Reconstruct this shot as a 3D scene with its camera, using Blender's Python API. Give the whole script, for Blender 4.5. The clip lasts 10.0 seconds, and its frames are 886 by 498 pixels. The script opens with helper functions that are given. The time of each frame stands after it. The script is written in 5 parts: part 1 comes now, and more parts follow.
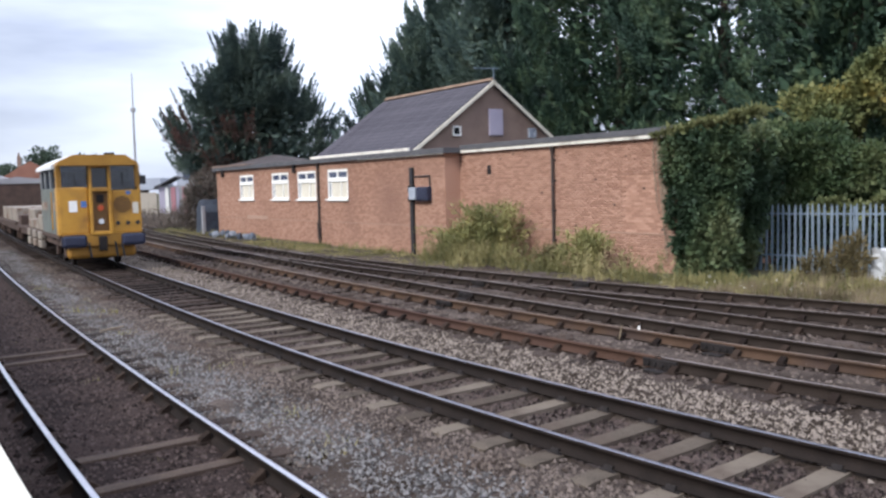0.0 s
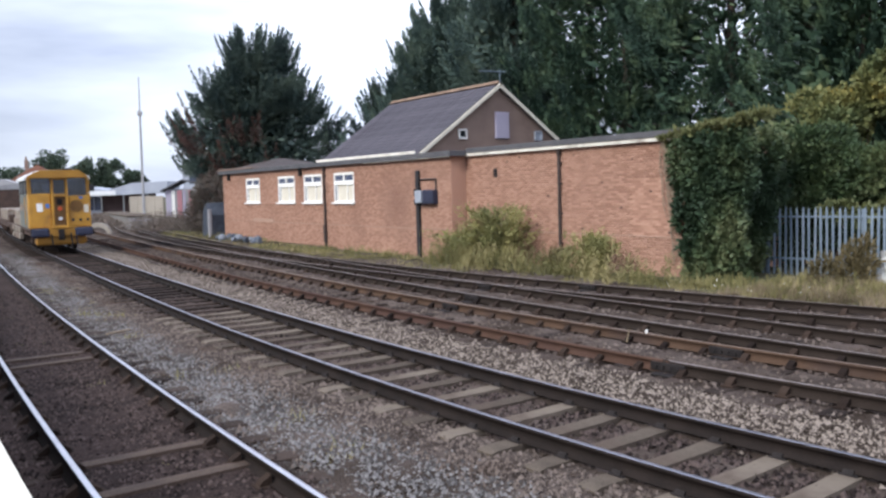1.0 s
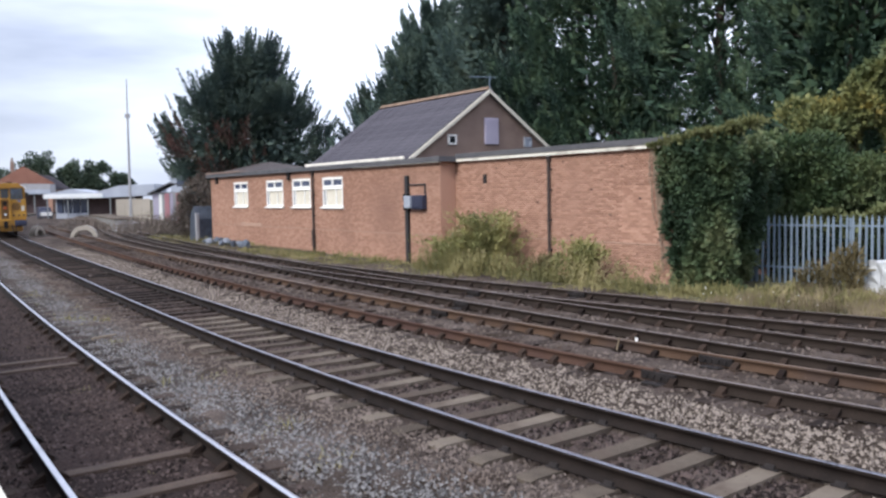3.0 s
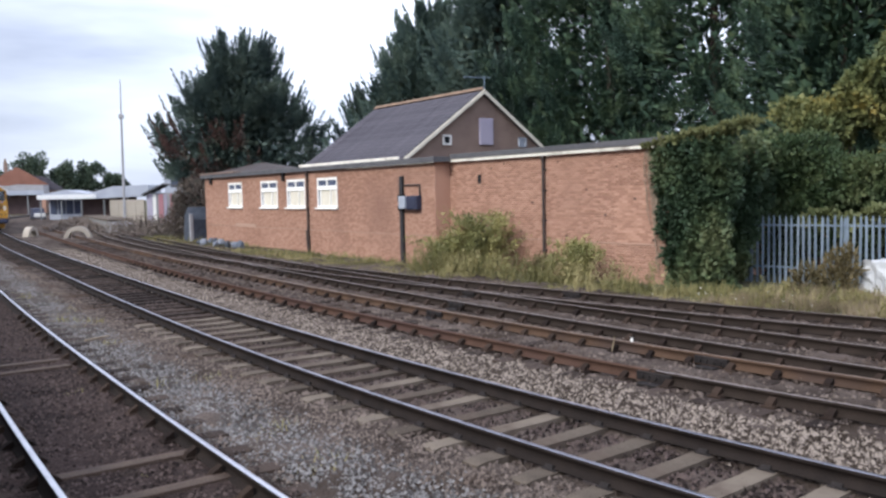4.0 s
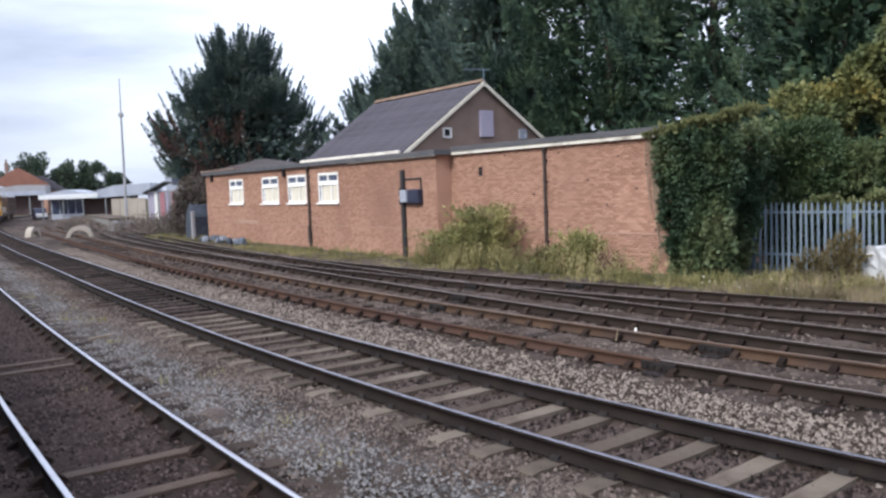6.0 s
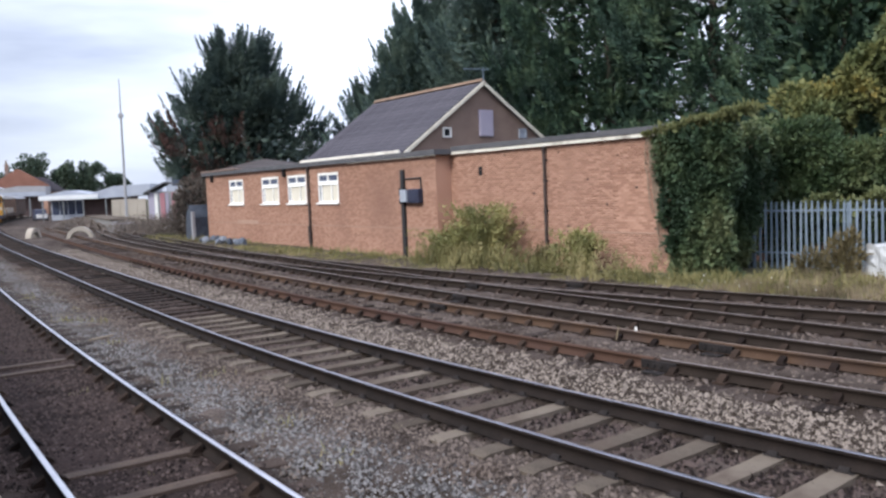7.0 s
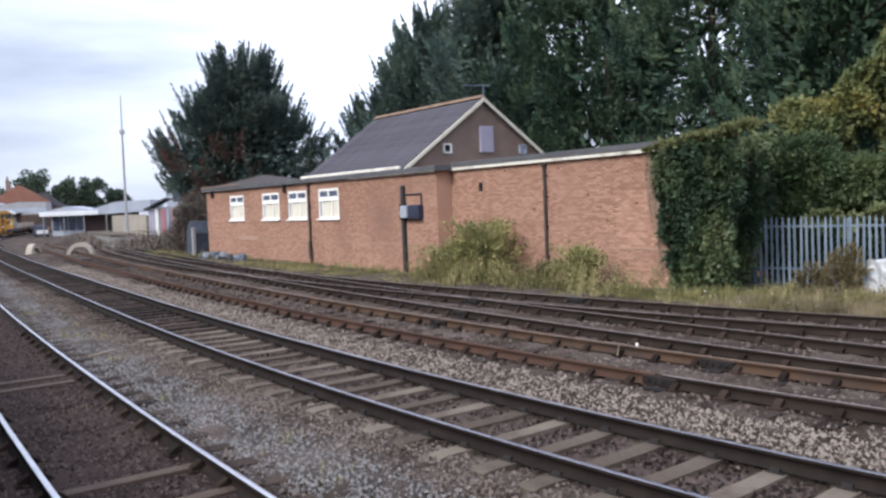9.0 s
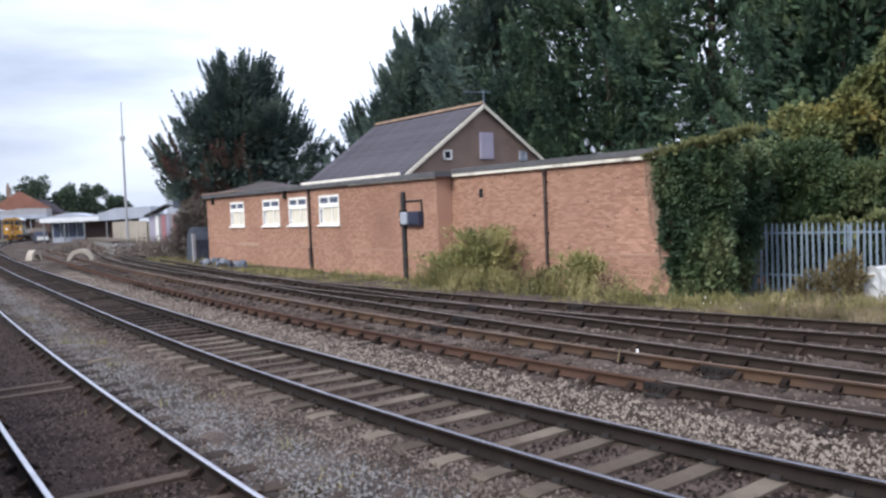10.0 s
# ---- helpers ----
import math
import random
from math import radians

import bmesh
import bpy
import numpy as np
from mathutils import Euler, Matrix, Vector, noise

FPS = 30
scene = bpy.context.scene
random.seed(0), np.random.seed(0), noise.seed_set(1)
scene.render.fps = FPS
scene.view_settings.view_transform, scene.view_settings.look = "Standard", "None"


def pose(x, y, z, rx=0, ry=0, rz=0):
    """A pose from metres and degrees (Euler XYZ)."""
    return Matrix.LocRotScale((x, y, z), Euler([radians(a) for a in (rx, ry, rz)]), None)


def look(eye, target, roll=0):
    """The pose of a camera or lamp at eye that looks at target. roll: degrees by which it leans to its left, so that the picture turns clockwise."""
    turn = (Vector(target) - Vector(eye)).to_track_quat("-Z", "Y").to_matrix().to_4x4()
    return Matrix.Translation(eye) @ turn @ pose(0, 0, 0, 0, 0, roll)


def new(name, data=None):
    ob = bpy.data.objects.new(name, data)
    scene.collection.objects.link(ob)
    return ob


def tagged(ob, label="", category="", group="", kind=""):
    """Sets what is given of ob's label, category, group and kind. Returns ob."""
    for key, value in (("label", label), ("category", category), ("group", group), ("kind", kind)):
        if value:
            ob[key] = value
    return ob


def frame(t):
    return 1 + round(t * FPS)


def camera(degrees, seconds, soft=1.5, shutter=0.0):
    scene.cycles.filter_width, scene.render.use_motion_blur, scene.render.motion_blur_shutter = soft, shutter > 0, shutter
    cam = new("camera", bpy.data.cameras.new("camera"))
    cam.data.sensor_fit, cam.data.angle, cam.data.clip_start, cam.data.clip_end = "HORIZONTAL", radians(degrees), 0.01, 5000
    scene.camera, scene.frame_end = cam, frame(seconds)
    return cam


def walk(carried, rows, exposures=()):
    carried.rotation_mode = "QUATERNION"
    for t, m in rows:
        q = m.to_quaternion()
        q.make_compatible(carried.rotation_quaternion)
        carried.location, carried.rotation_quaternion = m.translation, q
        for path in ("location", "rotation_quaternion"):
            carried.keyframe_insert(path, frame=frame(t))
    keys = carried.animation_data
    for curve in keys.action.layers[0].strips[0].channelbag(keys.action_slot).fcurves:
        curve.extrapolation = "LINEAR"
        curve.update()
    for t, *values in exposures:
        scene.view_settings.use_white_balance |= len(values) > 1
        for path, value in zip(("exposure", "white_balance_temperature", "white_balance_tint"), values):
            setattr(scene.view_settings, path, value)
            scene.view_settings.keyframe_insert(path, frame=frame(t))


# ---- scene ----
cam = camera(54.75, 10.0, soft=2.6, shutter=0.5)


# eye, point looked at, roll
PATH = [
    (0, (0.045, -0.240, 2.493), (-0.076, 9.731, 1.745), -1.53),
    (0.5, (0.040, -0.215, 2.490), (-0.147, 9.757, 1.761), -1.57),
    (1, (0.036, -0.190, 2.487), (-0.153, 9.783, 1.778), -1.56),
    (1.5, (0.028, -0.165, 2.495), (-0.131, 9.809, 1.797), -1.42),
    (2, (0.020, -0.140, 2.503), (-0.102, 9.836, 1.823), -1.34),
    (2.5, (0.006, -0.125, 2.506), (-0.078, 9.853, 1.844), -1.20),
    (4, (-0.002, -0.070, 2.511), (0.013, 9.909, 1.860), -1.17),
    (4.5, (-0.001, -0.045, 2.501), (0.020, 9.932, 1.829), -1.42),
    (5, (0.000, -0.020, 2.491), (0.011, 9.956, 1.800), -1.71),
    (5.5, (0.000, -0.028, 2.495), (-0.004, 9.946, 1.779), -1.96),
    (7, (0.003, -0.050, 2.501), (-0.014, 9.923, 1.769), -2.35),
    (7.5, (0.002, -0.050, 2.501), (-0.013, 9.926, 1.813), -2.38),
    (8, (0.001, -0.050, 2.500), (-0.014, 9.929, 1.857), -2.33),
    (8.5, (0.000, -0.050, 2.500), (-0.013, 9.932, 1.904), -2.35),
    (9, (0.001, -0.042, 2.496), (-0.012, 9.943, 1.949), -2.35),
    (9.5, (0.003, -0.033, 2.492), (-0.010, 9.954, 1.989), -2.32),
    (10, (0.004, -0.025, 2.488), (-0.009, 9.964, 2.018), -2.33),
]
walk(cam, [(t, look(eye, target, roll)) for t, eye, target, roll in PATH], [(0.0, 1.05, 6050, 8), (10.0, 1.05, 6050, 8)])

# ---- world and sun ----
SUN_EL, SUN_AZ = radians(34), radians(226)
world = bpy.data.worlds.new("overcast_sky")
scene.world = world
world.use_nodes = True
wt = world.node_tree
wt.nodes.clear()
sky = wt.nodes.new("ShaderNodeTexSky")
sky.sky_type, sky.sun_disc, sky.sun_elevation, sky.sun_rotation = "NISHITA", False, SUN_EL, SUN_AZ
coord = wt.nodes.new("ShaderNodeTexCoord")
stretch = wt.nodes.new("ShaderNodeMapping")
stretch.inputs["Scale"].default_value = (1.0, 1.0, 4.5)
cloud = wt.nodes.new("ShaderNodeTexNoise")
cloud.inputs["Scale"].default_value, cloud.inputs["Detail"].default_value = 2.3, 5.0
cloud.inputs["Roughness"].default_value = 0.5
ramp = wt.nodes.new("ShaderNodeValToRGB")
ramp.color_ramp.elements[0].position, ramp.color_ramp.elements[0].color = 0.34, (0.30, 0.32, 0.41, 1)
ramp.color_ramp.elements[1].position, ramp.color_ramp.elements[1].color = 0.60, (0.56, 0.58, 0.66, 1)
# an overcast sky is brightest overhead
split = wt.nodes.new("ShaderNodeSeparateXYZ")
rise = wt.nodes.new("ShaderNodeMapRange")
rise.inputs["From Min"].default_value, rise.inputs["From Max"].default_value = 0.05, 0.75
rise.inputs["To Min"].default_value, rise.inputs["To Max"].default_value = 0.80, 1.55
lift = wt.nodes.new("ShaderNodeVectorMath")
lift.operation = "SCALE"
mixed = wt.nodes.new("ShaderNodeMix")
mixed.data_type = "RGBA"
mixed.inputs["Factor"].default_value = 0.93
dim = wt.nodes.new("ShaderNodeVectorMath")
dim.operation = "SCALE"
dim.inputs["Scale"].default_value = 0.1
back = wt.nodes.new("ShaderNodeBackground")
back.inputs["Strength"].default_value = 1.0
wout = wt.nodes.new("ShaderNodeOutputWorld")
wt.links.new(coord.outputs["Generated"], stretch.inputs["Vector"])
wt.links.new(stretch.outputs["Vector"], cloud.inputs["Vector"])
wt.links.new(cloud.outputs["Fac"], ramp.inputs["Fac"])
wt.links.new(coord.outputs["Generated"], split.inputs["Vector"])
wt.links.new(split.outputs["Z"], rise.inputs["Value"])
wt.links.new(ramp.outputs["Color"], lift.inputs[0])
# thinner cloud straight ahead, heavier to the left
thin = wt.nodes.new("ShaderNodeMapRange")
thin.inputs["From Min"].default_value, thin.inputs["From Max"].default_value = -0.48, -0.12
thin.inputs["To Min"].default_value, thin.inputs["To Max"].default_value = 0.90, 1.42
both = wt.nodes.new("ShaderNodeMath")
both.operation = "MULTIPLY"
wt.links.new(split.outputs["X"], thin.inputs["Value"])
wt.links.new(rise.outputs["Result"], both.inputs[0])
wt.links.new(thin.outputs["Result"], both.inputs[1])
wt.links.new(both.outputs[0], lift.inputs["Scale"])
wt.links.new(sky.outputs["Color"], dim.inputs[0])
wt.links.new(dim.outputs["Vector"], mixed.inputs["A"])
wt.links.new(lift.outputs["Vector"], mixed.inputs["B"])
wt.links.new(mixed.outputs["Result"], back.inputs["Color"])
wt.links.new(back.outputs["Background"], wout.inputs["Surface"])

sun_data = bpy.data.lights.new("sun", "SUN")
sun_data.energy, sun_data.angle, sun_data.color = 1.9, radians(16), (1.0, 0.95, 0.88)
sun = new("sun", sun_data)
# the veiled sun stands behind the camera, to its left
sun.matrix_world = look((50 * math.sin(SUN_AZ) * math.cos(SUN_EL), 50 * math.cos(SUN_AZ) * math.cos(SUN_EL), 50 * math.sin(SUN_EL)), (0, 0, 0))

# ---- materials ----


def surface(name, dark, light, scale=6.0, rough=0.8, bump=0.3, fine=40.0, metal=0.0, island=0.0, each=0.0, stain=None, depth=0.01, spec=0.3):
    """A two-scale procedural surface. island/each: how far joined pieces or single objects differ in tone."""
    m = bpy.data.materials.new(name)
    m.use_nodes = True
    nt = m.node_tree
    b = nt.nodes["Principled BSDF"]
    b.inputs["Roughness"].default_value, b.inputs["Metallic"].default_value = rough, metal
    b.inputs["Specular IOR Level"].default_value = spec
    tc = nt.nodes.new("ShaderNodeTexCoord")
    big = nt.nodes.new("ShaderNodeTexNoise")
    big.inputs["Scale"].default_value, big.inputs["Detail"].default_value = scale, 6.0
    small = nt.nodes.new("ShaderNodeTexNoise")
    small.inputs["Scale"].default_value, small.inputs["Detail"].default_value = fine, 3.0
    nt.links.new(tc.outputs["Object"], big.inputs["Vector"])
    nt.links.new(tc.outputs["Object"], small.inputs["Vector"])
    add = nt.nodes.new("ShaderNodeMath")
    add.operation = "MULTIPLY_ADD"
    add.inputs[1].default_value = 0.45
    nt.links.new(small.outputs["Fac"], add.inputs[0])
    half = nt.nodes.new("ShaderNodeMath")
    half.operation = "MULTIPLY"
    half.inputs[1].default_value = 0.55
    nt.links.new(big.outputs["Fac"], half.inputs[0])
    nt.links.new(half.outputs[0], add.inputs[2])
    factor = add.outputs[0]
    for amount, kind, out in ((island, "ShaderNodeNewGeometry", "Random Per Island"), (each, "ShaderNodeObjectInfo", "Random")):
        if amount:
            src = nt.nodes.new(kind)
            ma = nt.nodes.new("ShaderNodeMath")
            ma.operation = "MULTIPLY_ADD"
            ma.inputs[1].default_value = amount
            shift = nt.nodes.new("ShaderNodeMath")
            shift.operation = "SUBTRACT"
            shift.inputs[1].default_value = amount / 2
            nt.links.new(src.outputs[out], ma.inputs[0])
            nt.links.new(factor, shift.inputs[0])
            nt.links.new(shift.outputs[0], ma.inputs[2])
            factor = ma.outputs[0]
    cr = nt.nodes.new("ShaderNodeValToRGB")
    cr.color_ramp.elements[0].position, cr.color_ramp.elements[0].color = 0.3, (*dark, 1)
    cr.color_ramp.elements[1].position, cr.color_ramp.elements[1].color = 0.7, (*light, 1)
    nt.links.new(factor, cr.inputs["Fac"])
    colour = cr.outputs["Color"]
    if stain:
        tint, size, low, high = stain
        sn = nt.nodes.new("ShaderNodeTexNoise")
        sn.inputs["Scale"].default_value, sn.inputs["Detail"].default_value = size, 8.0
        nt.links.new(tc.outputs["Object"], sn.inputs["Vector"])
        mr = nt.nodes.new("ShaderNodeMapRange")
        mr.inputs["From Min"].default_value, mr.inputs["From Max"].default_value = low, high
        nt.links.new(sn.outputs["Fac"], mr.inputs["Value"])
        mx = nt.nodes.new("ShaderNodeMix")
        mx.data_type = "RGBA"
        mx.inputs["B"].default_value = (*tint, 1)
        nt.links.new(mr.outputs["Result"], mx.inputs["Factor"])
        nt.links.new(colour, mx.inputs["A"])
        colour = mx.outputs["Result"]
    nt.links.new(colour, b.inputs["Base Color"])
    if bump:
        bp = nt.nodes.new("ShaderNodeBump")
        bp.inputs["Strength"].default_value, bp.inputs["Distance"].default_value = bump, depth
        nt.links.new(small.outputs["Fac"], bp.inputs["Height"])
        nt.links.new(bp.outputs["Normal"], b.inputs["Normal"])
    return m


def leafy(name, *tones, rough=0.6):
    """Leaves: each leaf takes one of the tones, with a slow drift through the crown."""
    m = bpy.data.materials.new(name)
    m.use_nodes = True
    nt = m.node_tree
    b = nt.nodes["Principled BSDF"]
    b.inputs["Roughness"].default_value = rough
    b.inputs["Specular IOR Level"].default_value = 0.25
    geo = nt.nodes.new("ShaderNodeNewGeometry")
    tc = nt.nodes.new("ShaderNodeTexCoord")
    big = nt.nodes.new("ShaderNodeTexNoise")
    big.inputs["Scale"].default_value, big.inputs["Detail"].default_value = 0.62, 5.0
    nt.links.new(tc.outputs["Object"], big.inputs["Vector"])
    ma = nt.nodes.new("ShaderNodeMath")
    ma.operation = "MULTIPLY_ADD"
    ma.inputs[1].default_value = 0.26
    wide = nt.nodes.new("ShaderNodeMapRange")
    wide.inputs["From Min"].default_value, wide.inputs["From Max"].default_value = 0.36, 0.66
    wide.inputs["To Min"].default_value, wide.inputs["To Max"].default_value = 0.04, 0.74
    nt.links.new(big.outputs["Fac"], wide.inputs["Value"])
    nt.links.new(geo.outputs["Random Per Island"], ma.inputs[0])
    nt.links.new(wide.outputs["Result"], ma.inputs[2])
    cr = nt.nodes.new("ShaderNodeValToRGB")
    while len(cr.color_ramp.elements) < len(tones):
        cr.color_ramp.elements.new(0.5)
    for i, tone in enumerate(tones):
        e = cr.color_ramp.elements[i]
        e.position, e.color = i / (len(tones) - 1), (*tone, 1)
    nt.links.new(ma.outputs[0], cr.inputs["Fac"])
    nt.links.new(cr.outputs["Color"], b.inputs["Base Color"])
    return m


M = {
    "ballast_dark": surface("ballast_dark", (0.010, 0.007, 0.006), (0.056, 0.038, 0.033), 1.3, 0.95, 1.0, 26, depth=0.04, spec=0.08),
    "earth": surface("earth", (0.05, 0.045, 0.03), (0.13, 0.12, 0.07), 1.5, 0.95, 0.6, 30, spec=0.08),
    "ballast": surface("ballast", (0.036, 0.026, 0.021), (0.128, 0.100, 0.086), 1.1, 0.95, 1.0, 26, stain=((0.035, 0.025, 0.019), 0.5, 0.46, 0.60), depth=0.04, spec=0.08),
    "stone": surface("stone", (0.042, 0.032, 0.027), (0.152, 0.120, 0.101), 1.2, 0.9, 0.3, 40, island=0.6, stain=((0.055, 0.037, 0.027), 0.6, 0.50, 0.66), spec=0.08),
    "stone_blue": surface("stone_blue", (0.052, 0.047, 0.045), (0.185, 0.172, 0.166), 1.2, 0.9, 0.3, 40, island=0.6, stain=((0.070, 0.058, 0.050), 0.7, 0.54, 0.68), spec=0.08),
    "stone_pale": surface("stone_pale", (0.034, 0.025, 0.019), (0.232, 0.190, 0.158), 2.0, 0.9, 0.3, 40, island=1.1, spec=0.08),
    "stone_dark": surface("stone_dark", (0.014, 0.010, 0.009), (0.082, 0.060, 0.053), 2.0, 0.9, 0.3, 40, island=0.9, spec=0.08),
    "concrete": surface("concrete", (0.058, 0.045, 0.035), (0.140, 0.113, 0.088), 3.0, 0.9, 0.4, 60, each=0.5, stain=((0.07, 0.05, 0.04), 1.7, 0.52, 0.70), spec=0.08),
    "timber": surface("timber", (0.018, 0.013, 0.011), (0.055, 0.040, 0.033), 4.0, 0.9, 0.6, 50, each=0.5, spec=0.08),
    "straw_wood": surface("straw_wood", (0.16, 0.12, 0.085), (0.28, 0.22, 0.16), 5.0, 0.85, 0.5, 40),
    "pipe": surface("pipe", (0.03, 0.022, 0.02), (0.065, 0.048, 0.042), 5.0, 0.6, 0.2, 40),
    "board": surface("board", (0.034, 0.022, 0.017), (0.083, 0.056, 0.039), 5.0, 0.85, 0.5, 40),
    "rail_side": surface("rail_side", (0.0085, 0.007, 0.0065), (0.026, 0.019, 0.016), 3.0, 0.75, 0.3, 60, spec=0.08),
    "rail_ochre": surface("rail_ochre", (0.040, 0.025, 0.017), (0.098, 0.060, 0.040), 1.5, 0.85, 0.4, 60, stain=((0.05, 0.034, 0.028), 0.4, 0.5, 0.6), spec=0.08),
    "rail_brown": surface("rail_brown", (0.013, 0.010, 0.008), (0.036, 0.026, 0.021), 1.4, 0.85, 0.4, 60, spec=0.08),
    "rail_dusty": surface("rail_dusty", (0.115, 0.078, 0.055), (0.215, 0.155, 0.118), 2.0, 0.6, 0.2, 80, metal=0.3),
    "chair_rust": surface("chair_rust", (0.010, 0.007, 0.006), (0.036, 0.024, 0.018), 2.5, 0.9, 0.4, 60, each=0.5, spec=0.08),
    "rail_rust": surface("rail_rust", (0.038, 0.022, 0.016), (0.092, 0.053, 0.038), 1.5, 0.85, 0.4, 60, stain=((0.06, 0.035, 0.028), 0.4, 0.5, 0.6), spec=0.08),
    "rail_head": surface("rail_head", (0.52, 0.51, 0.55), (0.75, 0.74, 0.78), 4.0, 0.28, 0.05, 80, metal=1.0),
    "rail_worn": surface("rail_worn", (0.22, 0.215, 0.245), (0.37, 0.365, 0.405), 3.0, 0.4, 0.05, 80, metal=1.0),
    "rail_dull": surface("rail_dull", (0.150, 0.123, 0.112), (0.285, 0.240, 0.222), 2.0, 0.5, 0.1, 80, metal=0.6),
    "iron": surface("iron", (0.010, 0.009, 0.009), (0.032, 0.027, 0.026), 6.0, 0.7, 0.4, 50, spec=0.08),
    "brick": surface("brick", (0.275, 0.150, 0.106), (0.415, 0.245, 0.176), 0.35, 0.92, 0.5, 30, island=0.42, stain=((0.24, 0.135, 0.10), 0.28, 0.52, 0.74), spec=0.08),
    "brick_piece": surface("brick_piece", (0.275, 0.150, 0.106), (0.415, 0.245, 0.176), 0.8, 0.92, 0.5, 30, each=0.5, spec=0.08),
    "mortar": surface("mortar", (0.29, 0.185, 0.138), (0.40, 0.262, 0.195), 0.6, 0.95, 0.4, 30, spec=0.08),
    "brown_brick": surface("brown_brick", (0.145, 0.10, 0.082), (0.225, 0.16, 0.13), 1.2, 0.92, 0.5, 30),
    "slate": surface("slate", (0.050, 0.046, 0.056), (0.095, 0.087, 0.10), 1.5, 0.95, 0.4, 20, each=0.12, spec=0.08),
    "ridge": surface("ridge", (0.15, 0.095, 0.062), (0.24, 0.16, 0.108), 3.0, 0.85, 0.4, 30, each=0.3),
    "white": surface("white", (0.66, 0.64, 0.60), (0.82, 0.80, 0.76), 2.0, 0.5, 0.1, 30),
    "cream": surface("cream", (0.496, 0.445, 0.359), (0.616, 0.573, 0.479), 2.0, 0.7, 0.1, 30),
    "fascia": surface("fascia", (0.55, 0.50, 0.42), (0.74, 0.70, 0.62), 1.2, 0.6, 0.1, 30, stain=((0.3, 0.26, 0.22), 1.5, 0.55, 0.75)),
    "felt": surface("felt", (0.05, 0.05, 0.055), (0.11, 0.105, 0.11), 2.0, 0.85, 0.4, 30),
    "black": surface("black", (0.012, 0.012, 0.014), (0.035, 0.033, 0.035), 5.0, 0.55, 0.2, 40),
    "box_grey": surface("box_grey", (0.22, 0.24, 0.28), (0.34, 0.36, 0.40), 5.0, 0.5, 0.1, 40),
    "galv": surface("galv", (0.112, 0.146, 0.189), (0.189, 0.231, 0.283), 3.0, 0.6, 0.1, 40, metal=0.1, each=0.4),
    "trunk": surface("trunk", (0.026, 0.020, 0.016), (0.068, 0.050, 0.040), 3.0, 0.95, 0.8, 12, depth=0.04),
    "yellow": surface("yellow", (0.335, 0.163, 0.022), (0.484, 0.256, 0.039), 1.6, 0.45, 0.1, 30, stain=((0.17, 0.085, 0.03), 1.3, 0.50, 0.74)),
    "yellow_dark": surface("yellow_dark", (0.187, 0.093, 0.017), (0.357, 0.178, 0.025), 1.6, 0.6, 0.2, 30),
    "roof_white": surface("roof_white", (0.496, 0.496, 0.496), (0.640, 0.640, 0.640), 1.5, 0.5, 0.1, 30),
    "grey_paint": surface("grey_paint", (0.13, 0.135, 0.14), (0.24, 0.245, 0.25), 1.5, 0.6, 0.2, 30),
    "side_grey": surface("side_grey", (0.075, 0.085, 0.075), (0.15, 0.16, 0.145), 1.5, 0.6, 0.2, 30, stain=((0.06, 0.05, 0.04), 1.2, 0.5, 0.7)),
    "navy": surface("navy", (0.016, 0.018, 0.035), (0.035, 0.038, 0.065), 3.0, 0.6, 0.2, 30),
    "rust_dark": surface("rust_dark", (0.036, 0.024, 0.019), (0.09, 0.055, 0.042), 3.0, 0.8, 0.4, 30),
    "machine": surface("machine", (0.130, 0.105, 0.082), (0.285, 0.245, 0.200), 2.5, 0.6, 0.2, 30, stain=((0.14, 0.08, 0.05), 2.0, 0.5, 0.66)),
    "hatch_brown": surface("hatch_brown", (0.10, 0.05, 0.015), (0.17, 0.09, 0.03), 4.0, 0.6, 0.2, 30),
    "red_lamp": surface("red_lamp", (0.40, 0.06, 0.02), (0.55, 0.10, 0.03), 4.0, 0.3, 0.0, 30),
    "blue": surface("blue", (0.05, 0.11, 0.30), (0.08, 0.17, 0.42), 4.0, 0.5, 0.1, 30),
    "platform": surface("platform", (0.13, 0.125, 0.12), (0.24, 0.23, 0.22), 1.5, 0.9, 0.5, 40),
    "weathered": surface("weathered", (0.204, 0.196, 0.204), (0.340, 0.332, 0.340), 0.8, 0.85, 0.3, 20),
    "hoarding": surface("hoarding", (0.270, 0.234, 0.194), (0.360, 0.315, 0.261), 0.7, 0.8, 0.2, 20, each=0.3),
    "wine": surface("wine", (0.055, 0.036, 0.036), (0.10, 0.066, 0.064), 0.8, 0.85, 0.3, 20),
    "lilac": surface("lilac", (0.300, 0.270, 0.345), (0.405, 0.367, 0.435), 1.0, 0.8, 0.2, 20),
    "pink": surface("pink", (0.300, 0.128, 0.150), (0.390, 0.195, 0.210), 1.0, 0.8, 0.2, 20),
    "tile_red": surface("tile_red", (0.17, 0.075, 0.052), (0.26, 0.125, 0.088), 0.7, 0.9, 0.3, 12),
    "sheet": surface("sheet", (0.240, 0.256, 0.304), (0.368, 0.384, 0.432), 0.5, 0.6, 0.2, 20),
    "sack": surface("sack", (0.340, 0.340, 0.348), (0.510, 0.510, 0.510), 4.0, 0.7, 0.6, 25, depth=0.03),
    "tarp": surface("tarp", (0.02, 0.024, 0.035), (0.07, 0.08, 0.10), 3.0, 0.5, 0.5, 12, depth=0.03),
    "litter": surface("litter", (0.060, 0.072, 0.096), (0.168, 0.180, 0.204), 3.0, 0.6, 0.4, 20, each=0.6),
